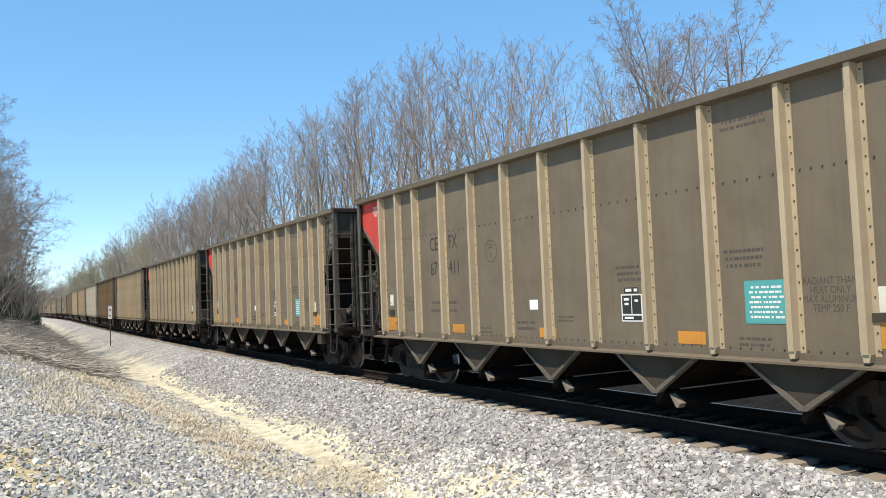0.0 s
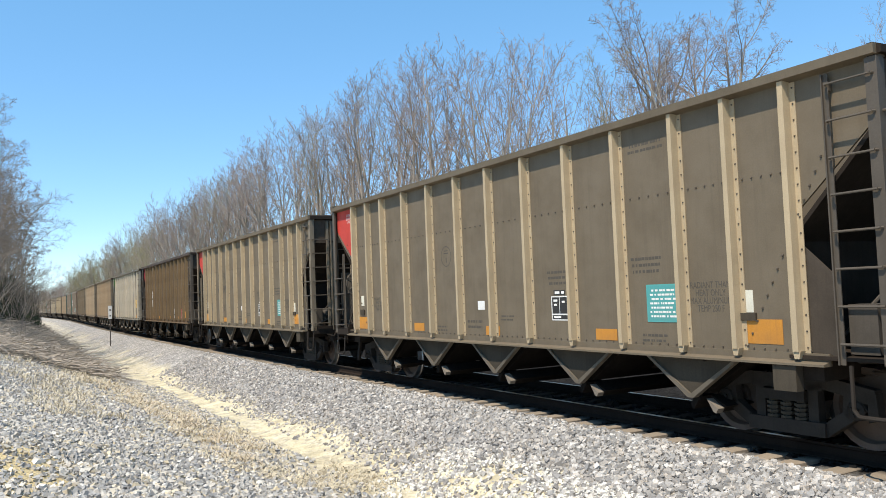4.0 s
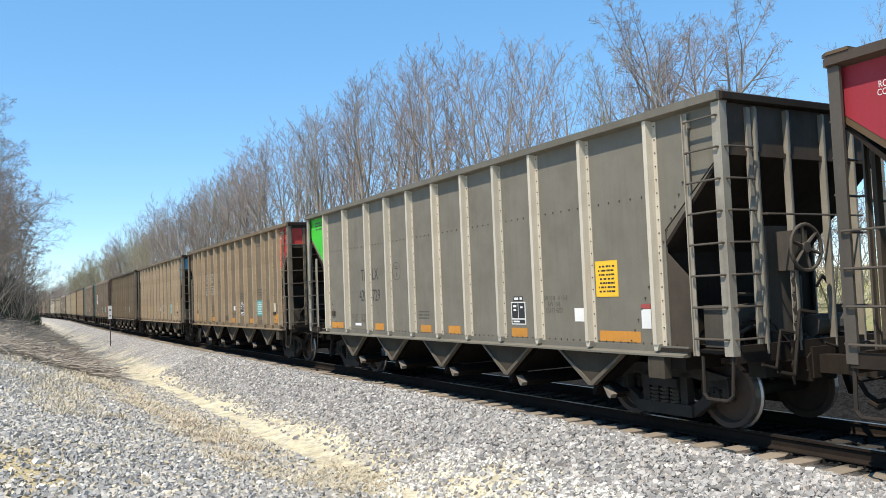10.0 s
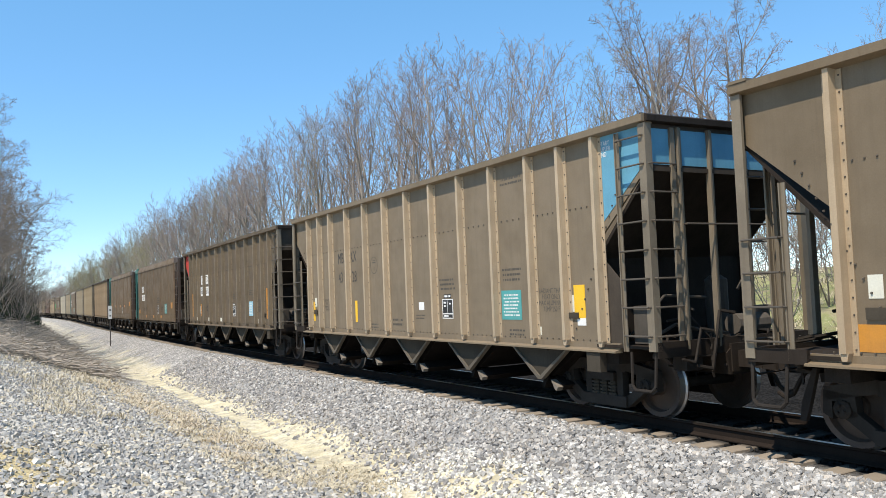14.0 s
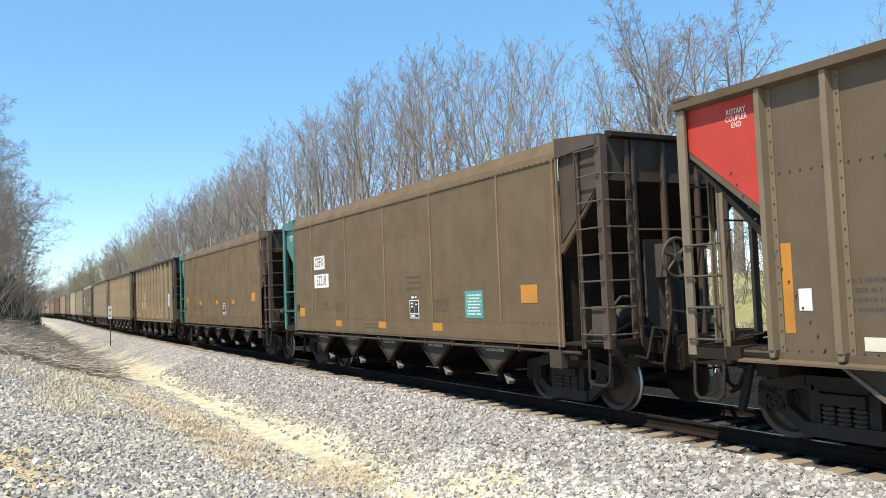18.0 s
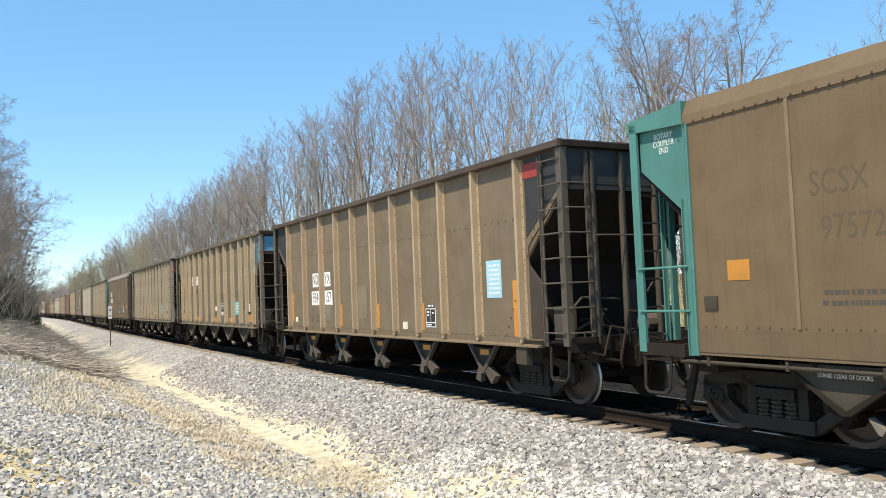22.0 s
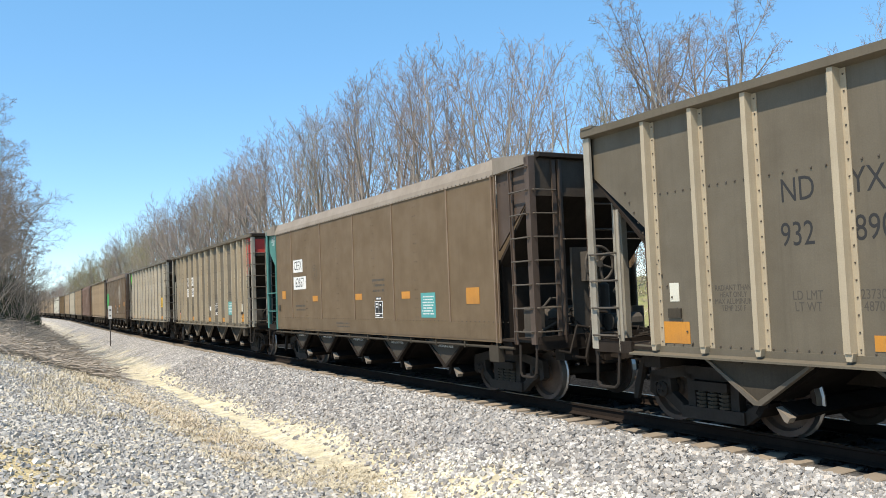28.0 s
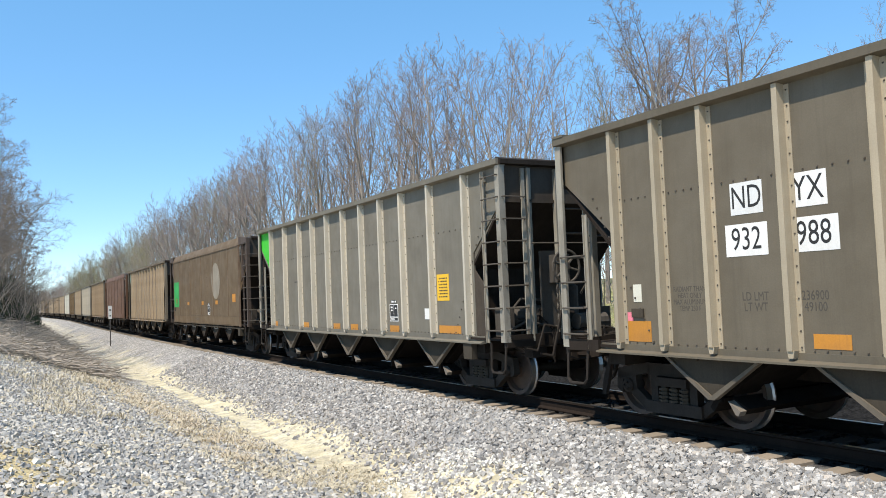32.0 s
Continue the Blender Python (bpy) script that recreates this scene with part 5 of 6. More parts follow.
def mark(c, left, right, num_l, num_r, plates=False, mat=None, y=SHEET, z=2.88, ra=-3.47, rb=-4.29, white=None):
    """The car's letters and number, split by a rib; on white plates on some cars."""
    for words, r, zz in ((left, ra, z), (right, rb, z), (num_l, ra + 0.03, z - 0.49), (num_r, rb - 0.04, z - 0.49)):
        if plates is True or (plates and zz == z):
            plate(c, "number_panel", r, zz, 0.46 if len(words) < 3 else 0.60, 0.38, white or WHITE, y, 0.004)
        write(c, words, r, zz, 0.34, mat or INK, y, lift=0.005 if plates else 0.0012)


END_TURN = Matrix(((0, 0, -1, 0), (-1, 0, 0, 0), (0, 1, 0, 0), (0, 0, 0, 1)))


def write_end(car, words, y, z, size, mat=None):
    """Lettering on the painted band of the leading end."""
    ob = part("lettering", text_mesh(words, size), mat or INKWHITE, car)
    ob.matrix_basis = Matrix.Translation((-HALF + 0.049, y, z)) @ END_TURN
    return ob


def coupler_words(c, r=-0.86, z=3.84, mat=None):
    write(c, "ROTARY\nCOUPLER\nEND", r, z, 0.085, mat or INKWHITE, SHEET + 0.006)


def weights(c, left, right, z=1.75):
    write(c, "LD LMT\nLT WT", -3.52, z - 0.09, 0.13, FADED)
    write(c, "%s\n%s" % (left, right), -4.30, z - 0.09, 0.13, FADED)


T = "dusty grey-brown ribbed hopper car with a red end corner"
specs = [
    (-1, "ribbed", T, dict(paint="taupe", trail="red", dark_posts=True)),
    (0, "ribbed", T, dict(paint="taupe", trail="red", dark_posts=True)),
    (1, "ribbed", T, dict(paint="taupe", trail="red", dark_posts=True)),
    (2, "ribbed", T, dict(paint="taupe", trail="red", dark_posts=True)),
    (3, "ribbed", T, dict(paint="taupe", trail="red")),
    (4, "ribbed", "rusty brown hopper car with dark red end, heaped with coal",
     dict(paint="umber", trail="crimson", panel=True, dark_posts=True, coal=True, coping="dark", ribs=RIB_EVEN, spouts="plain")),
    (5, "ribbed", "light grey ribbed hopper car with a bright green end corner", dict(paint="silver", trail="green", ribs=RIB_WIDE)),
    (6, "ribbed", "dusty taupe ribbed hopper car with a red leading end", dict(paint="warm", lead="red", brake=False)),
    (7, "ribbed", "tan ribbed hopper car with a pale blue leading end", dict(paint="tan", lead="blue", brake=False)),
    (8, "ribbed", "brown ribbed hopper car with a red end corner and orange strips", dict(paint="bark", trail="red")),
    (9, "smooth", "smooth-sided brown coal car with a teal green end", dict()),
    (10, "smooth", "smooth-sided plain brown coal car with a teal green end", dict()),
    (11, "ribbed", "grey-brown ribbed hopper car with repaint patches and a black end", dict(paint="warm", trail="black", lead="black", brake=False, dark_posts=True, ribs=RIB_WIDE, spouts=True, coping="dark")),
    (12, "ribbed", "taupe ribbed hopper car with a faded blue leading end", dict(paint="taupe", lead="blue", brake=False)),
    (13, "ribbed", "taupe ribbed hopper car with a faded red leading end", dict(paint="grey", lead="dullred", brake=False)),
    (14, "smooth", "smooth-sided brown coal car with white number panels", dict(coping="zinc")),
    (15, "ribbed", "grey ribbed hopper car with a red leading end", dict(paint="grey", lead="red", brake=False)),
    (16, "ribbed", "light grey ribbed hopper car with green corner and yellow placard", dict(paint="silver", trail="green", ribs=RIB_WIDE)),
    (17, "smooth", "smooth dark brown coal car with green square and pale disc", dict(paint="brown", trail="")),
    (18, "ribbed", "pale tan ribbed hopper car with a teal end corner", dict(paint="tan", full=False, trail="teal")),
    (19, "smooth", "smooth-sided rusty coal car with a teal end", dict(paint="rust", trail="", full=False, lead="")),
]
far_paints = ["warm", "silver", "tan", "umber", "pale", "tan", "warm", "tan", "umber", "tan", "pale", "tan", "warm", "pale"]
for i_, p_ in enumerate(far_paints):
    specs.append((20 + i_, "ribbed", "%s ribbed hopper car far down the train" % {"tan": "tan", "silver": "light grey", "warm": "grey-brown", "umber": "rusty brown", "pale": "pale dusty"}[p_],
                  dict(paint=p_, full=False)))
WHEELS = {}
for n_, kind_, lab_, kw_ in specs:
    c_, w_ = (ribbed_car if kind_ == "ribbed" else smooth_car)(lab_, **kw_)
    CARS[n_], WHEELS[n_] = c_, w_

for n_ in (0, 1, 2, 3):
    c_ = CARS[n_]
    common_marks(c_, shift=-0.32)
    coupler_words(c_)
weights(CARS[3], "236600", "49400")
weights(CARS[1], "236400", "49600")
lines(CARS[0], -3.9, 1.66, 1.1, 0.32, 2, FADED, seed=51)
for n_, b_ in ((0, "411"), (1, "445"), (3, "342")):
    mark(CARS[n_], "CE", "FX", "67", b_, ra=-3.60, rb=-4.36)
c_ = CARS[4]
mark(c_, "CE", "FX", "61", "128", True, z=2.48, ra=-2.56, rb=-3.30)
coupler_words(c_, -0.62, 3.72)
placard(c_, -12.08, 1.42, 0.62, 0.46, REDSIGN)
data_plate(c_, -10.05, 1.40)
for r_, z_ in ((-3.40, 1.22), (-5.53, 1.21), (-9.04, 1.24), (-11.11, 1.25)):
    plate(c_, "orange_reflector", r_, z_, 0.42, 0.14, ORANGE)
plate(c_, "orange_reflector", -12.92, 1.38, 0.50, 0.30, ORANGE)
plate(c_, "cream_sticker", -13.22, 1.34, 0.16, 0.20, CREAM)
plate(c_, "cream_sticker", -1.44, 1.38, 0.18, 0.26, CREAM, SHEET + 0.005)
plate(c_, "card_holder", -1.52, 1.70, 0.22, 0.16, GRIMESHADE, SHEET + 0.005, 0.03)
plate(c_, "orange_reflector", -1.74, 1.38, 0.38, 0.26, ORANGE, SHEET + 0.005)
lines(c_, -6.85, 1.18, 0.3, 0.12, 2, FADED, seed=41)
c_ = CARS[5]
mark(c_, "TI", "LX", "420", "729", z=2.40, ra=-3.58, rb=-4.28)
write(c_, "LD LMT\nLT WT", -3.02, 1.38, 0.12, FADED)
write(c_, "237700\n48300", -3.52, 1.38, 0.12, FADED)
plate(c_, "white_sticker", -3.22, 1.24, 0.36, 0.06, WHITE)
plate(c_, "card_holder", -1.62, 1.50, 0.20, 0.12, UNDER, SHEET, 0.03)
for r_ in (-1.86, -4.45, -6.74, -7.91, -10.11):
    plate(c_, "orange_reflector", r_, 1.20, 0.78 if r_ == -1.86 else 0.46, 0.15, ORANGE)
plate(c_, "orange_reflector", -12.6, 1.20, 0.85, 0.15, ORANGE)
placard(c_, -12.38, 2.02, 0.48, 0.52, YELLOW, INK)
data_plate(c_, -10.1, 1.52)
plate(c_, "white_sticker", -11.72, 1.50, 0.22, 0.20, WHITE)
plate(c_, "white_sticker", -13.15, 1.45, 0.18, 0.26, WHITE)
plate(c_, "red_sticker", -13.15, 1.62, 0.18, 0.06, REDSIGN)
write(c_, "EXW 10-8   H 13-8\nEW 10-8\nCU FT 4207", -11.1, 1.66, 0.10, FADED)
lines(c_, -6.65, 1.48, 0.5, 0.2, 3, FADED, seed=43)
ring(c_, -5.44, 2.43)
lines(c_, -0.72, 3.86, 0.66, 0.26, 3, FADED, SHEET + 0.006, 44)
c_ = CARS[6]
common_marks(c_)
mark(c_, "ND", "YX", "932", "957", True, white=DINGY)
coupler_words(c_, -13.78, 3.86)
write_end(c_, "COUPLER\nEND", 0.62, 3.90, 0.13)
write_end(c_, "932957", -0.80, 3.80, 0.19)
plate(c_, "faded_orange_plate", -13.82, 1.66, 0.20, 0.24, DULLORANGE, SHEET - 0.012)
plate(c_, "white_sticker", -13.76, 1.98, 0.09, 0.06, WHITE, SHEET - 0.012)
weights(c_, "237400", "48600")
write(c_, "PRIMARY DOOR\nINDICATOR LOCK", -6.72, 1.28, 0.10, FADED)
c_ = CARS[7]
common_marks(c_, orange=None)
mark(c_, "MB", "KX", "43", "28", False)
coupler_words(c_, -13.72, 3.88)
for r_ in (-1.44, -4.40, -7.32, -9.67, -13.02):
    plate(c_, "orange_strip", r_, 1.55 if r_ > -13 else 1.70, 0.13 if r_ > -13 else 0.26, 0.52 if r_ > -13 else 0.50, YELLOW)
plate(c_, "cream_sticker", -11.9, 1.24, 0.24, 0.13, CREAM)
plate(c_, "cream_sticker", -13.05, 1.40, 0.2, 0.12, WHITE)
c_ = CARS[8]
mark(c_, "CI", "TX", "680", "676", True, ra=-3.44, rb=-4.33)
coupler_words(c_)
data_plate(c_, -8.76, 1.56)
placard(c_, -11.04, 1.64, 0.60, 0.50, BLUESIGN)
for r_ in (-1.43, -3.16, -4.84, -8.43, -10.68, -13.05):
    plate(c_, "orange_strip", r_, 1.81 if r_ in (-1.43, -13.05) else 1.60, 0.13, 1.0 if r_ in (-1.43, -13.05) else 0.52, ORANGE)
for r_ in (-2.42, -4.6, -6.72, -9.60, -11.87):
    plate(c_, "white_sticker", r_, 1.22, 0.26, 0.14, CREAM)
plate(c_, "white_sticker", -1.64, 1.68, 0.16, 0.24, WHITE)
plate(c_, "white_sticker", -2.95, 1.61, 0.28, 0.32, WHITE)
lines(c_, -2.43, 1.72, 0.5, 0.4, 4, FADED, seed=19)
write(c_, "LD LMT\nLT WT", -3.50, 1.66, 0.13, INK)
write(c_, "235800\n50200", -4.24, 1.66, 0.13, INK)
plate(c_, "white_sticker", -12.72, 1.62, 0.24, 0.26, WHITE)
plate(c_, "card_holder", -12.74, 1.42, 0.28, 0.12, UNDER, SHEET, 0.03)
write(c_, "RADIANT THAN\nHEAT ONLY\nMAX ALUMINUM\nTEMP 250 F", -12.03, 1.74, 0.115, FADED)
lines(c_, -11.1, 2.2, 0.6, 0.2, 3, FADED, seed=16)
lines(c_, -8.7, 2.1, 0.6, 0.2, 3, FADED, seed=17)
lines(c_, -6.2, 1.9, 0.3, 0.7, 4, FADED, seed=18)
YS = SIDE - 0.02


def smooth_marks(c, sign=True, high=True, lead=2.04):
    for r in (-1.60, -4.43 if high else -4.37, -7.45 if high else -7.0, -10.0 if high else -9.6):
        first = r == -1.60
        z = (1.90 if high else 1.25) + ((0.14 if high else 0.28) if first else 0)
        plate(c, "orange_reflector", r - (0.11 if high and first else 0), z, 0.32 if high and first else 0.40, 0.24 if first else 0.15, ORANGE, YS if z > 1.3 else SIDE - 0.012)
    if lead:
        plate(c, "orange_reflector", -12.75, lead, 0.46, 0.30, ORANGE, YS)
    data_plate(c, -8.60, 1.60, YS)
    if sign:
        lines(c, -8.6, 2.15, 0.7, 0.36, 3, FADED, YS, 20)
        ring(c, -4.41, 2.62, YS)
    lines(c, -6.4, 1.22, 0.9, 0.16, 2, FADED, SIDE - 0.012, 23)
    plate(c, "card_holder", -1.28, 1.66, 0.20, 0.16, UNDER, YS, 0.02)
    if sign:
        placard(c, -11.0, 1.68, 0.62, 0.50, TEALSIGN, INKWHITE, YS)


for n_, num_, ld_, lt_ in ((9, "62218", "236300", "49700"), (14, "62657", "", "")):
    c_ = CARS[n_]
    smooth_marks(c_, True, n_ == 14, 1.84)
    plate(c_, "number_panel", -3.05, 2.85, 0.80, 0.36, WHITE, YS)
    plate(c_, "number_panel", -3.18, 2.36, 1.06, 0.36, WHITE, YS)
    write(c_, "CEFX", -3.05, 2.85, 0.32, INK, YS, lift=0.006)
    write(c_, num_, -3.18, 2.36, 0.34, INK, YS, lift=0.006)
    if ld_:
        write(c_, "LD LMT\nLT WT", -2.90, 1.66, 0.13, FADED, YS)
        write(c_, ld_ + "\n" + lt_, -3.45, 1.66, 0.13, FADED, YS)
        write(c_, "ALUMINUM CAR\nRADIANT THAN\nHEAT ONLY", -4.40, 1.66, 0.085, FADED, YS)
        write(c_, "ALUMINUM CAR\nRADIANT THAN\nHEAT ONLY", -9.75, 1.66, 0.10, FADED, YS)
    else:
        lines(c_, -3.2, 1.66, 0.9, 0.22, 2, FADED, YS, 24)
    write(c_, "ROTARY\nCOUPLER\nEND", -0.55, 3.75, 0.10, INKWHITE, SIDE - 0.09)
c_ = CARS[10]
smooth_marks(c_, False)
write(c_, "SCSX", -3.04, 2.90, 0.34, GHOST, YS)
write(c_, "97572", -3.17, 2.42, 0.34, GHOST, YS)
lines(c_, -3.2, 1.70, 0.9, 0.22, 2, FADED, YS, 25)
lines(c_, -4.40, 1.66, 0.5, 0.2, 2, FADED, YS, 22)
write(c_, "ROTARY\nCOUPLER\nEND", -0.55, 3.75, 0.10, INKWHITE, SIDE - 0.09)
c_ = CARS[11]
mark(c_, "ND", "YX", "934", "157", True, z=2.40, ra=-3.40, rb=-4.30)
plate(c_, "bare_patch", -6.62, 1.76, 0.52, 0.80, BODY["tan"])
plate(c_, "bare_patch", -4.24, 1.52, 0.6, 0.42, BODY["silver"])
write(c_, "LD LMT\nLT WT", -3.02, 1.34, 0.12, FADED)
write(c_, "237200\n48600", -3.50, 1.34, 0.12, FADED)
for r_ in (-1.46, -5.24, -7.52, -9.74):
    plate(c_, "orange_strip", r_, 1.45 if r_ != -1.46 else 1.68, 0.13, 0.55 if r_ != -1.46 else 0.8, DULLORANGE)
data_plate(c_, -10.08, 1.42)
plate(c_, "white_sticker", -1.75, 1.32, 0.17, 0.14, WHITE)
plate(c_, "red_patch", -13.72, 3.86, 0.42, 0.24, TRIM["dullred"], SHEET + 0.006)
plate(c_, "bare_patch", -13.32, 3.60, 0.20, 0.40, BODY["tan"], SHEET + 0.006)
plate(c_, "cream_sticker", -8.9, 1.25, 0.22, 0.16, CREAM)
placard(c_, -12.5, 2.12, 0.48, 0.66, BLUESIGN)
plate(c_, "orange_strip", -13.15, 1.6, 0.14, 0.95, DULLORANGE)
c_ = CARS[12]
common_marks(c_)
mark(c_, "GG", "PX", "65", "84", "top")
coupler_words(c_, -13.72, 3.88)
c_ = CARS[13]
common_marks(c_)
mark(c_, "ND", "YX", "932", "890", False)
weights(c_, "237300", "48700")
c_ = CARS[15]
common_marks(c_)
mark(c_, "ND", "YX", "932", "988", True)
weights(c_, "236900", "49100")
plate(c_, "pink_sticker", -1.40, 1.48, 0.13, 0.12, PINK)
c_ = CARS[16]
lines(c_, -3.7, 2.45, 0.9, 0.3, 1, FADED, seed=31)
placard(c_, -12.38, 2.02, 0.48, 0.52, YELLOW, INK)
for r_ in (-1.39, -4.28, -6.64, -7.81, -10.11):
    plate(c_, "orange_reflector", r_, 1.17, 0.46, 0.14, ORANGE)
plate(c_, "orange_reflector", -12.6, 1.20, 0.85, 0.15, ORANGE)
data_plate(c_, -10.1, 1.52)
plate(c_, "white_sticker", -11.7, 1.50, 0.26, 0.22, WHITE)
c_ = CARS[17]
plate(c_, "green_square", -1.6, 2.35, 1.2, 1.2, TRIM["brightgreen"], YS)
smooth_marks(c_, False)


def disc(bm):
    n = 28
    bm.faces.new([bm.verts.new((0.72 * math.cos(2 * math.pi * i / n), 0.004, 0.72 * math.sin(2 * math.pi * i / n))) for i in range(n)])


put("grey_disc", shared("disc", disc), DINGY, c_, -9.9 + HALF, YS, 2.75)


# ---- ties, stones and dry plants along the track ----
def build_ties():
    rng = random.Random(9)
    meshes = []
    for k in range(5):
        bm = bmesh.new()
        l0, l1, w, h = -1.30 + rng.uniform(-0.04, 0.03), 1.30 + rng.uniform(-0.03, 0.03), 0.115, 0.17
        pts = box(bm, l0, l1, -w, w, -h, 0)
        for v in pts:
            v.co += Vector((rng.uniform(-0.025, 0.025), rng.uniform(-0.012, 0.012), rng.uniform(-0.008, 0.006)))
        bmesh.ops.bevel(bm, geom=bm.edges[:], offset=0.012, segments=1, affect="EDGES")
        meshes.append(to_mesh(bm, "tie"))
    i = 0
    u = -6.0
    while u < 60:
        x, y = along(u)
        o = part("tie", meshes[i % 5], TIEWOOD, track)
        o.matrix_basis = pose(x + rng.uniform(-0.05, 0.05), y, -0.178 + rng.uniform(-0.012, 0.004), 0, 0, -math.degrees(heading(u)) + rng.uniform(-1.6, 1.6))
        i += 1
        u += 0.47
    bm = bmesh.new()
    while u < 260:
        x, y = along(u)
        box(bm, x - 1.3, x + 1.3, y - 0.11, y + 0.11, -0.34, -0.178)
        u += 0.55
    tagged(part("far_ties", bm, TIEWOOD, track), kind="stuff")


build_ties()


def scatter_stones(name, count, area, size, seed, label, stone=STONE):
    """Rough stones, one mesh: area is (u0, u1, d0, d1), denser near the camera's end."""
    rng = np.random.default_rng(seed)
    base = np.array([(-1, -1, -1), (1, -1, -1), (1, 1, -1), (-1, 1, -1), (-1, -1, 1), (1, -1, 1), (1, 1, 1), (-1, 1, 1)], float) * 0.62
    quads = np.array([(0, 3, 2, 1), (4, 5, 6, 7), (0, 1, 5, 4), (1, 2, 6, 5), (2, 3, 7, 6), (3, 0, 4, 7)])
    u0, u1, d0, d1 = area
    us = u0 + (u1 - u0) * rng.random(count) ** 1.6
    ds = d0 + (d1 - d0) * rng.random(count)
    shift = np.array([0.8 * noise.noise(Vector((0.3, u * 0.3, 5))) for u in us.tolist()])
    rough = np.array([noise.noise(Vector((u * 0.9, d * 1.6, 11))) for u, d in zip(us.tolist(), ds.tolist())])
    sand = np.exp(-((ds + 3.9 + 0.6 * shift + 0.5 * rough) / 0.78) ** 2) * np.clip((us - 9.0) / 3.0, 0.4, 1)
    lane = ds + 0.1 * (np.clip(us, 11, 31) - 15)
    straw = np.where((lane < -4.2 + 0.4 * rough) & (lane > -6.1 + 0.6 * rough), 0.66, 0.0)
    clay = 0.7 * np.exp(-((us - 10.3) / 1.7) ** 2 - ((ds + 8.95) / 0.55) ** 2)
    pool = 0.85 * np.exp(-((us - 9.6) / 1.9) ** 2 - ((ds + 3.35 - 0.3 * rough) / 0.5) ** 2)
    keep = rng.random(count) > np.maximum.reduce([sand * (0.93 + 0.3 * rough), straw, clay, pool])
    us, ds = us[keep], ds[keep]
    n = len(us)
    verts = np.repeat(base[None], n, 0) * (1 + rng.uniform(-0.5, 0.5, (n, 8, 3)))
    verts *= rng.uniform(0.6, 1.15, (n, 1, 3)) * (size * rng.uniform(0.5, 1.45, n) ** 1.5)[:, None, None]
    q = rng.normal(size=(n, 4))
    q /= np.linalg.norm(q, axis=1)[:, None]
    w, x, y, z = q.T
    rot = np.stack([np.stack([1 - 2 * (y * y + z * z), 2 * (x * y - z * w), 2 * (x * z + y * w)], -1),
                    np.stack([2 * (x * y + z * w), 1 - 2 * (x * x + z * z), 2 * (y * z - x * w)], -1),
                    np.stack([2 * (x * z - y * w), 2 * (y * z + x * w), 1 - 2 * (x * x + y * y)], -1)], 1)
    verts = np.einsum("nij,nkj->nki", rot, verts)
    centre = np.array([(*along(u, d), land(d, u) + size * 0.25) for u, d in zip(us.tolist(), ds.tolist())])
    verts += centre[:, None, :]
    faces = (quads[None] + (np.arange(n) * 8)[:, None, None]).reshape(-1, 4)
    me = bpy.data.meshes.new(name)
    me.vertices.add(n * 8)
    me.vertices.foreach_set("co", verts.reshape(-1).astype(np.float32))
    me.loops.add(len(faces) * 4)
    me.loops.foreach_set("vertex_index", faces.reshape(-1).astype(np.int32))
    me.polygons.add(len(faces))
    me.polygons.foreach_set("loop_start", np.arange(0, len(faces) * 4, 4, dtype=np.int32))
    me.update(calc_edges=True)
    me.validate()
    me.shade_flat()
    ob = new(name, me)
    me.materials.append(stone)
    return tagged(ob, label, "gravel", kind="stuff")


scatter_stones("ballast_stones", 50000, (2.5, 34, -3.9, -1.33), 0.033, 1, "grey crushed stone ballast beside the ties")
scatter_stones("ballast_stones", 3500, (0, 26, -1.0, 1.0), 0.036, 2, "near-black ballast between the ties, the train's shade in its colour", BEDSHADE)
PALE = stone_material("pale_chips", [(0.50, 0.48, 0.43), (0.72, 0.70, 0.64), (0.60, 0.56, 0.47), (0.80, 0.78, 0.72)])
scatter_stones("pale_stone_chips", 5200, (6.8, 11.5, -4.3, -2.7), 0.028, 4, "pale stone chips at the foot of the ballast", PALE)
scatter_stones("gravel_stones", 42000, (7.0, 30, -9.8, -4.3), 0.031, 3, "loose grey gravel on the near bank", GRAVEL)


def tufts(name, count, area, blade, mat, seed, lean, label, category, lanes=0):
    rng = random.Random(seed)
    vs, fs = [], []
    u0, u1, d0, d1 = area
    for _ in range(count):
        u, d = u0 + (u1 - u0) * rng.random() ** 1.4, rng.uniform(d0, d1)
        if noise.noise(Vector((u * 0.45, d * 0.7, 7))) < -0.02:
            continue
        d -= lanes * 0.1 * (min(u, 31) - 15)
        x, y = along(u, d)
        z = land(d, u)
        for _b in range(6):
            a = rng.uniform(0, 2 * math.pi)
            ln = blade * rng.uniform(0.5, 1.3)
            px, py = x + rng.uniform(-0.1, 0.1), y + rng.uniform(-0.1, 0.1)
            tx, ty = math.cos(a) * ln * lean, math.sin(a) * ln * lean
            w = 0.004 + 0.004 * rng.random()
            wx, wy = -w * math.sin(a), w * math.cos(a)
            top = z + ln * (0.30 + 0.6 * (1 - lean))
            k = len(vs)
            vs += [(px - wx, py - wy, z), (px + wx, py + wy, z), (px + tx * 0.5 + wx, py + ty * 0.5 + wy, z + ln * (0.24 + 0.3 * (1 - lean))),
                   (px + tx * 0.5 - wx, py + ty * 0.5 - wy, z + ln * (0.24 + 0.3 * (1 - lean))), (px + tx, py + ty, top)]
            fs += [(k, k + 1, k + 2, k + 3), (k + 3, k + 2, k + 4)]
    me = bpy.data.meshes.new(name)
    me.from_pydata(vs, [], fs)
    ob = new(name, me)
    me.materials.append(mat)
    return tagged(ob, label, category, kind="stuff")


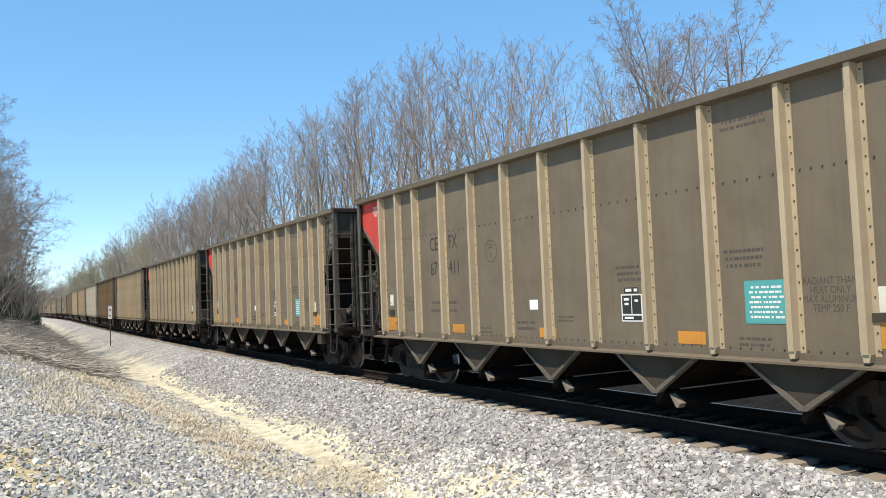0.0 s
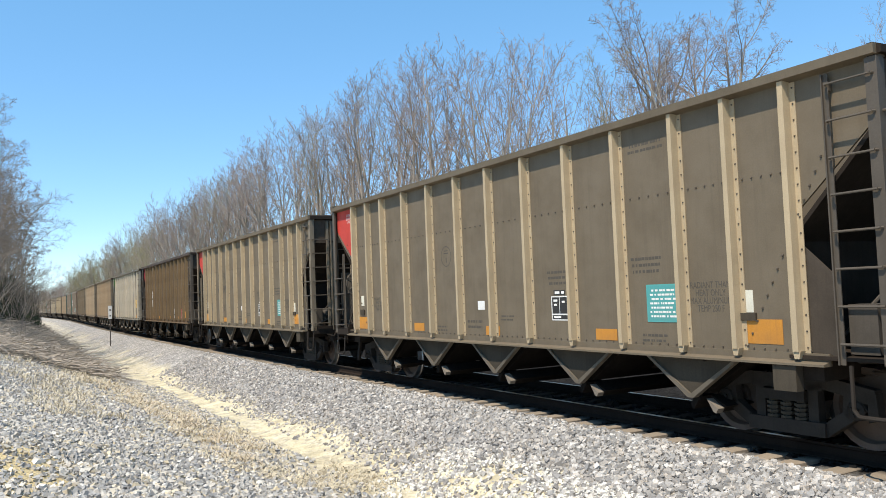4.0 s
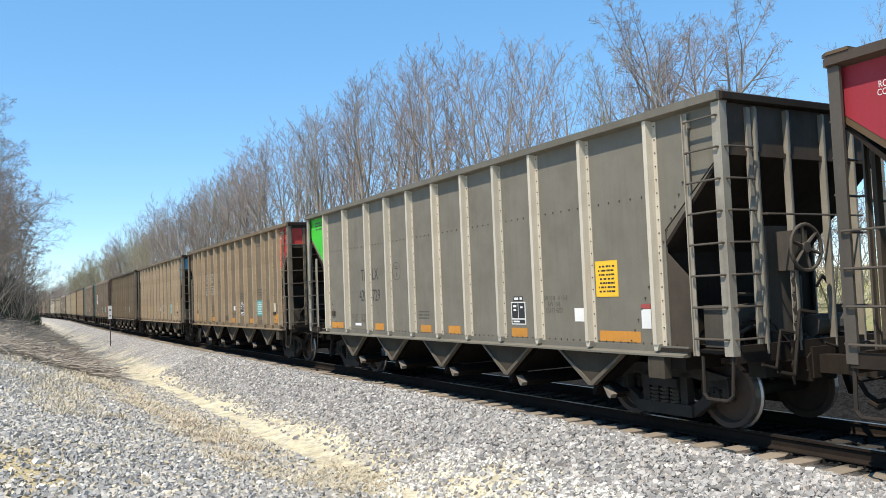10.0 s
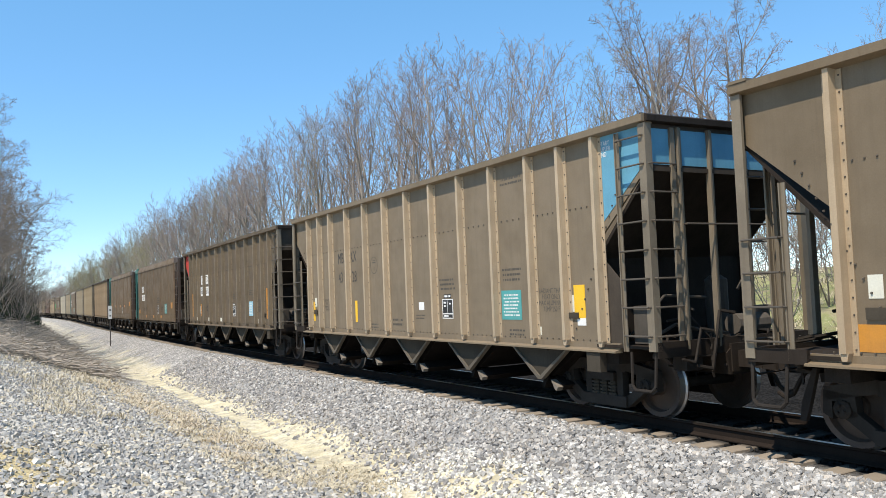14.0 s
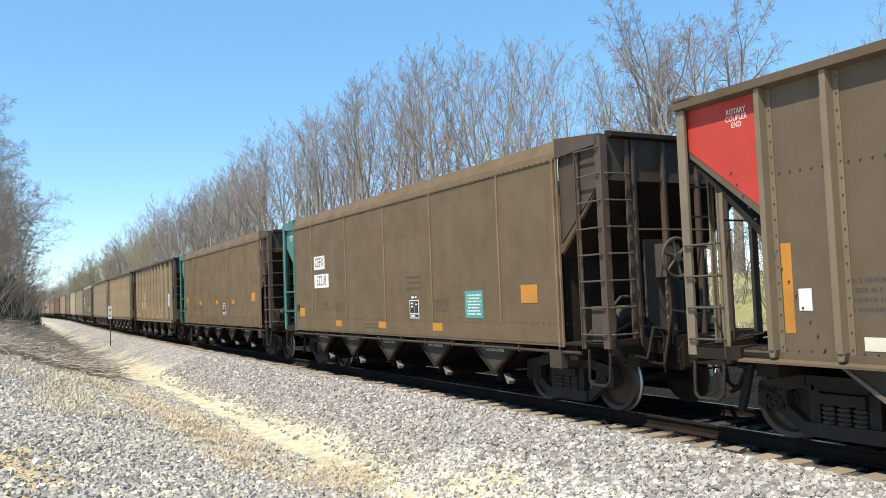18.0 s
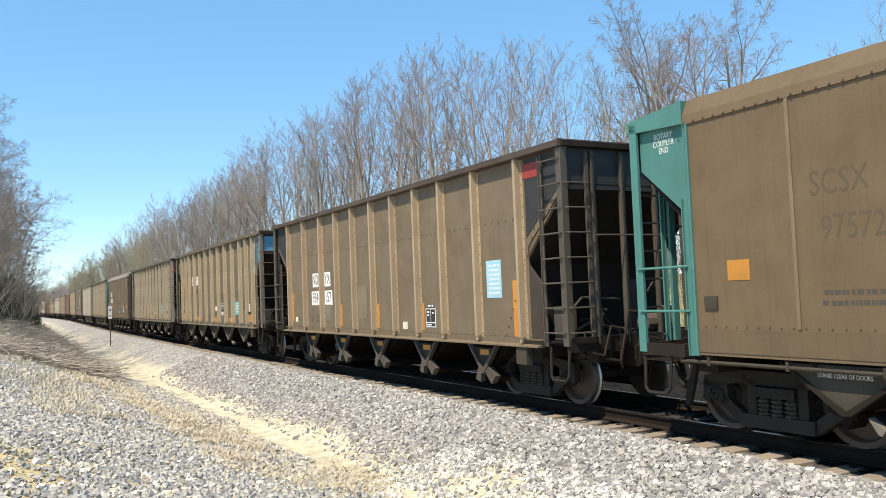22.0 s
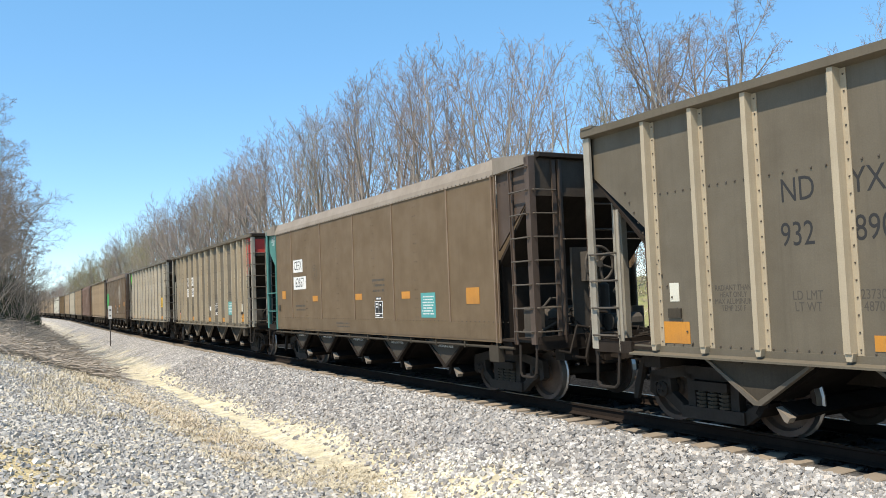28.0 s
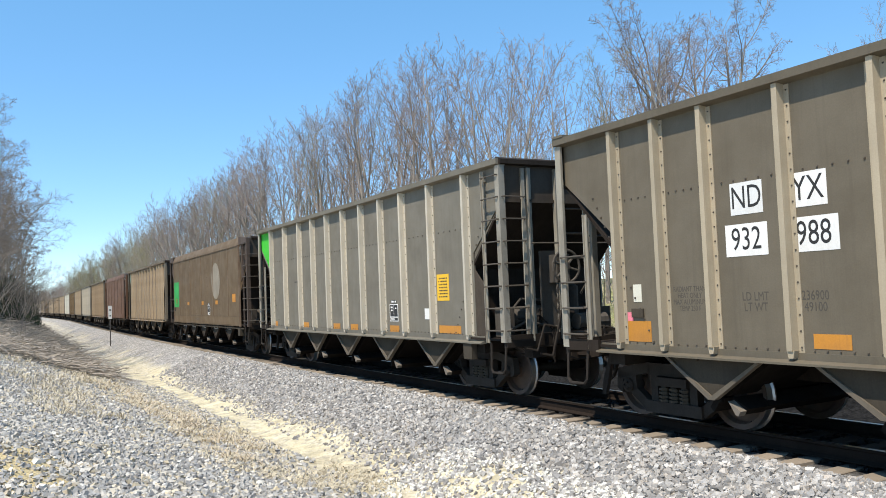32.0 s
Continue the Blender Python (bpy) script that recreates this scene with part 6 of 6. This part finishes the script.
tufts("dry_grass", 4600, (10, 50, -6.6, -4.2), 0.14, STRAW, 21, 0.9, "flattened dry straw along the ditch", "grass", 1)
tufts("dry_grass", 3200, (17, 60, -11.0, -6.0), 0.22, STRAW, 22, 0.6, "tall dry grass on the near bank", "grass")
tufts("dry_grass", 6500, (6, 60, 6.4, 16.0), 0.34, STRAW, 23, 0.5, "dry grass on the far side of the railway", "grass")


tufts("dead_weeds", 800, (13, 42, -6.2, -4.7), 0.26, WEEDS, 25, 0.8, "brown dead weeds beside the sandy ditch", "weeds", 1)


def sticks():
    rng = random.Random(33)
    vs, fs = [], []
    for _ in range(5200):
        u, d = 29 + 75 * rng.random() ** 1.5, rng.uniform(-11.5, -5.9)
        x, y = along(u, d)
        p = Vector((x, y, land(d, u) + rng.uniform(0, 0.2)))
        a = rng.uniform(-0.7, 0.7)
        way = Vector((math.cos(a), math.sin(a) - 0.5, rng.uniform(-0.15, 0.35)))
        pts = [p]
        for i in range(3):
            way = (way + Vector((rng.uniform(-.3, .3), rng.uniform(-.3, .3), rng.uniform(-0.3, 0.1)))).normalized()
            pts.append(pts[-1] + way * rng.uniform(0.15, 0.45))
        for q in pts:
            q.z = max(q.z, land(d, u) - 0.15)
        tube(vs, fs, pts, [0.016, 0.014, 0.011, 0.006], 3)
    me = bpy.data.meshes.new("dead_brush")
    me.from_pydata([tuple(v) for v in vs], [], fs)
    ob = new("dead_brush", me)
    me.materials.append(BRUSHWOOD)
    tagged(ob, "tangle of dead vines and sticks on the near bank", "brush", kind="stuff")


sticks()


def evergreen(u, d, h, seed):
    rng = random.Random(seed)
    x, y = along(u, d)
    e = tagged(new("evergreen_shrub"), "dense dark green shrub under bare trees", "shrub", "shrubs on the near bank")
    e.matrix_basis = pose(x, y, land(d, u))
    bm = bmesh.new()
    bar(bm, (0, 0, -0.2), (0, 0, h * 0.8), 0.06, 6, 0.02)
    part("trunk", bm, BARK, e)
    vs, fs = [], []
    for _ in range(2600):
        t = rng.random()
        r = (1 - t) ** 0.7 * h * 0.45 * rng.random() ** 0.4 * (0.75 + 0.5 * noise.noise(Vector((seed, t * 5, rng.random()))))
        a = rng.uniform(0, 2 * math.pi)
        p = Vector((r * math.cos(a), r * math.sin(a), 0.1 + t * h))
        k = len(vs)
        for _v in range(3):
            vs.append(tuple(p + Vector((rng.uniform(-1, 1), rng.uniform(-1, 1), rng.uniform(-1, 1))) * 0.10))
        fs.append((k, k + 1, k + 2))
    me = bpy.data.meshes.new("foliage")
    me.from_pydata(vs, [], fs)
    part("foliage", me, NEEDLES, e)


for k_, (u_, d_, h_) in enumerate(((46, -9.4, 2.4), (49, -8.9, 2.3), (43, -10.2, 2.8), (54, -8.8, 2.6), (60, -8.0, 2.2), (52, -9.6, 3.2), (66, -7.7, 2.6), (58, -9.2, 3.0),
                                   (63, -8.6, 3.2), (70, -8.2, 3.0), (56, -8.3, 2.0), (74, -7.4, 2.6), (48, -9.8, 3.0), (80, -7.2, 2.8), (86, -7.6, 3.2))):
    evergreen(u_, d_, h_, 80 + k_)


def signpost():
    u, d = 57.0, -2.95
    x, y = along(u, d)
    e = tagged(new("track_marker_post"), "thin dark post with a tall white marker board", "sign post")
    e.matrix_basis = pose(x, y, land(d, u), 0, 0, 0)
    bm = bmesh.new()
    box(bm, -0.03, 0.03, -0.03, 0.03, -0.3, 2.55)
    part("post", bm, POSTMETAL, e)
    bm = bmesh.new()
    box(bm, -0.11, 0.11, -0.05, -0.032, 1.75, 2.62)
    b = part("board", bm, WHITE, e, "white marker board with dark marks")
    bm = bmesh.new()
    box(bm, -0.04, 0.04, -0.056, -0.051, 2.28, 2.40)
    box(bm, -0.04, 0.04, -0.056, -0.051, 1.92, 2.02)
    part("dark_mark", bm, INK, b)


signpost()


# ---- the train rolls past ----
def rolled(t):
    return 7.777 * t + 0.003658 * (t - 16) * t


NUDGE = {0: -0.25, 1: -0.17, 2: -0.05, 3: 0.17, 4: 0.07, 5: 0.0, 6: 0.20, 7: 0.14, 8: 0.06, 9: 0.03, 10: 0.03, 11: 0.06, 12: 0.09, 13: -0.12, 14: -0.23, 15: -0.04, 16: 0.06}


def car_pose(n, t):
    u = 17.99 + 16.18 * n - rolled(t) - HALF + NUDGE.get(n, 0.0)
    x, y = along(u)
    return pose(x, y, 0, 0, 0, 90 - math.degrees(heading(u)))


def motions():
    times = [i * 2.0 for i in range(17)]
    for n, car in CARS.items():
        walk(car, [(t, car_pose(n, t)) for t in times])
    # the wheels turn alike on every car: each place under the car has one set of keys
    for k, x in enumerate(AXLES):
        rows = []
        for i in range(481):
            t = i * 2 / FPS
            turn = Matrix.Rotation(-rolled(t) / WHEEL_R, 4, "Y")
            rows.append((t, Matrix.Translation((x, 0, WHEEL_R)) @ turn))
        first = WHEELS[0][k]
        walk(first, rows)
        keys = first.animation_data
        for n in WHEELS:
            if n != 0:
                other = WHEELS[n][k]
                other.rotation_mode = "QUATERNION"
                data = other.animation_data_create()
                data.action = keys.action
                data.action_slot = keys.action_slot


motions()
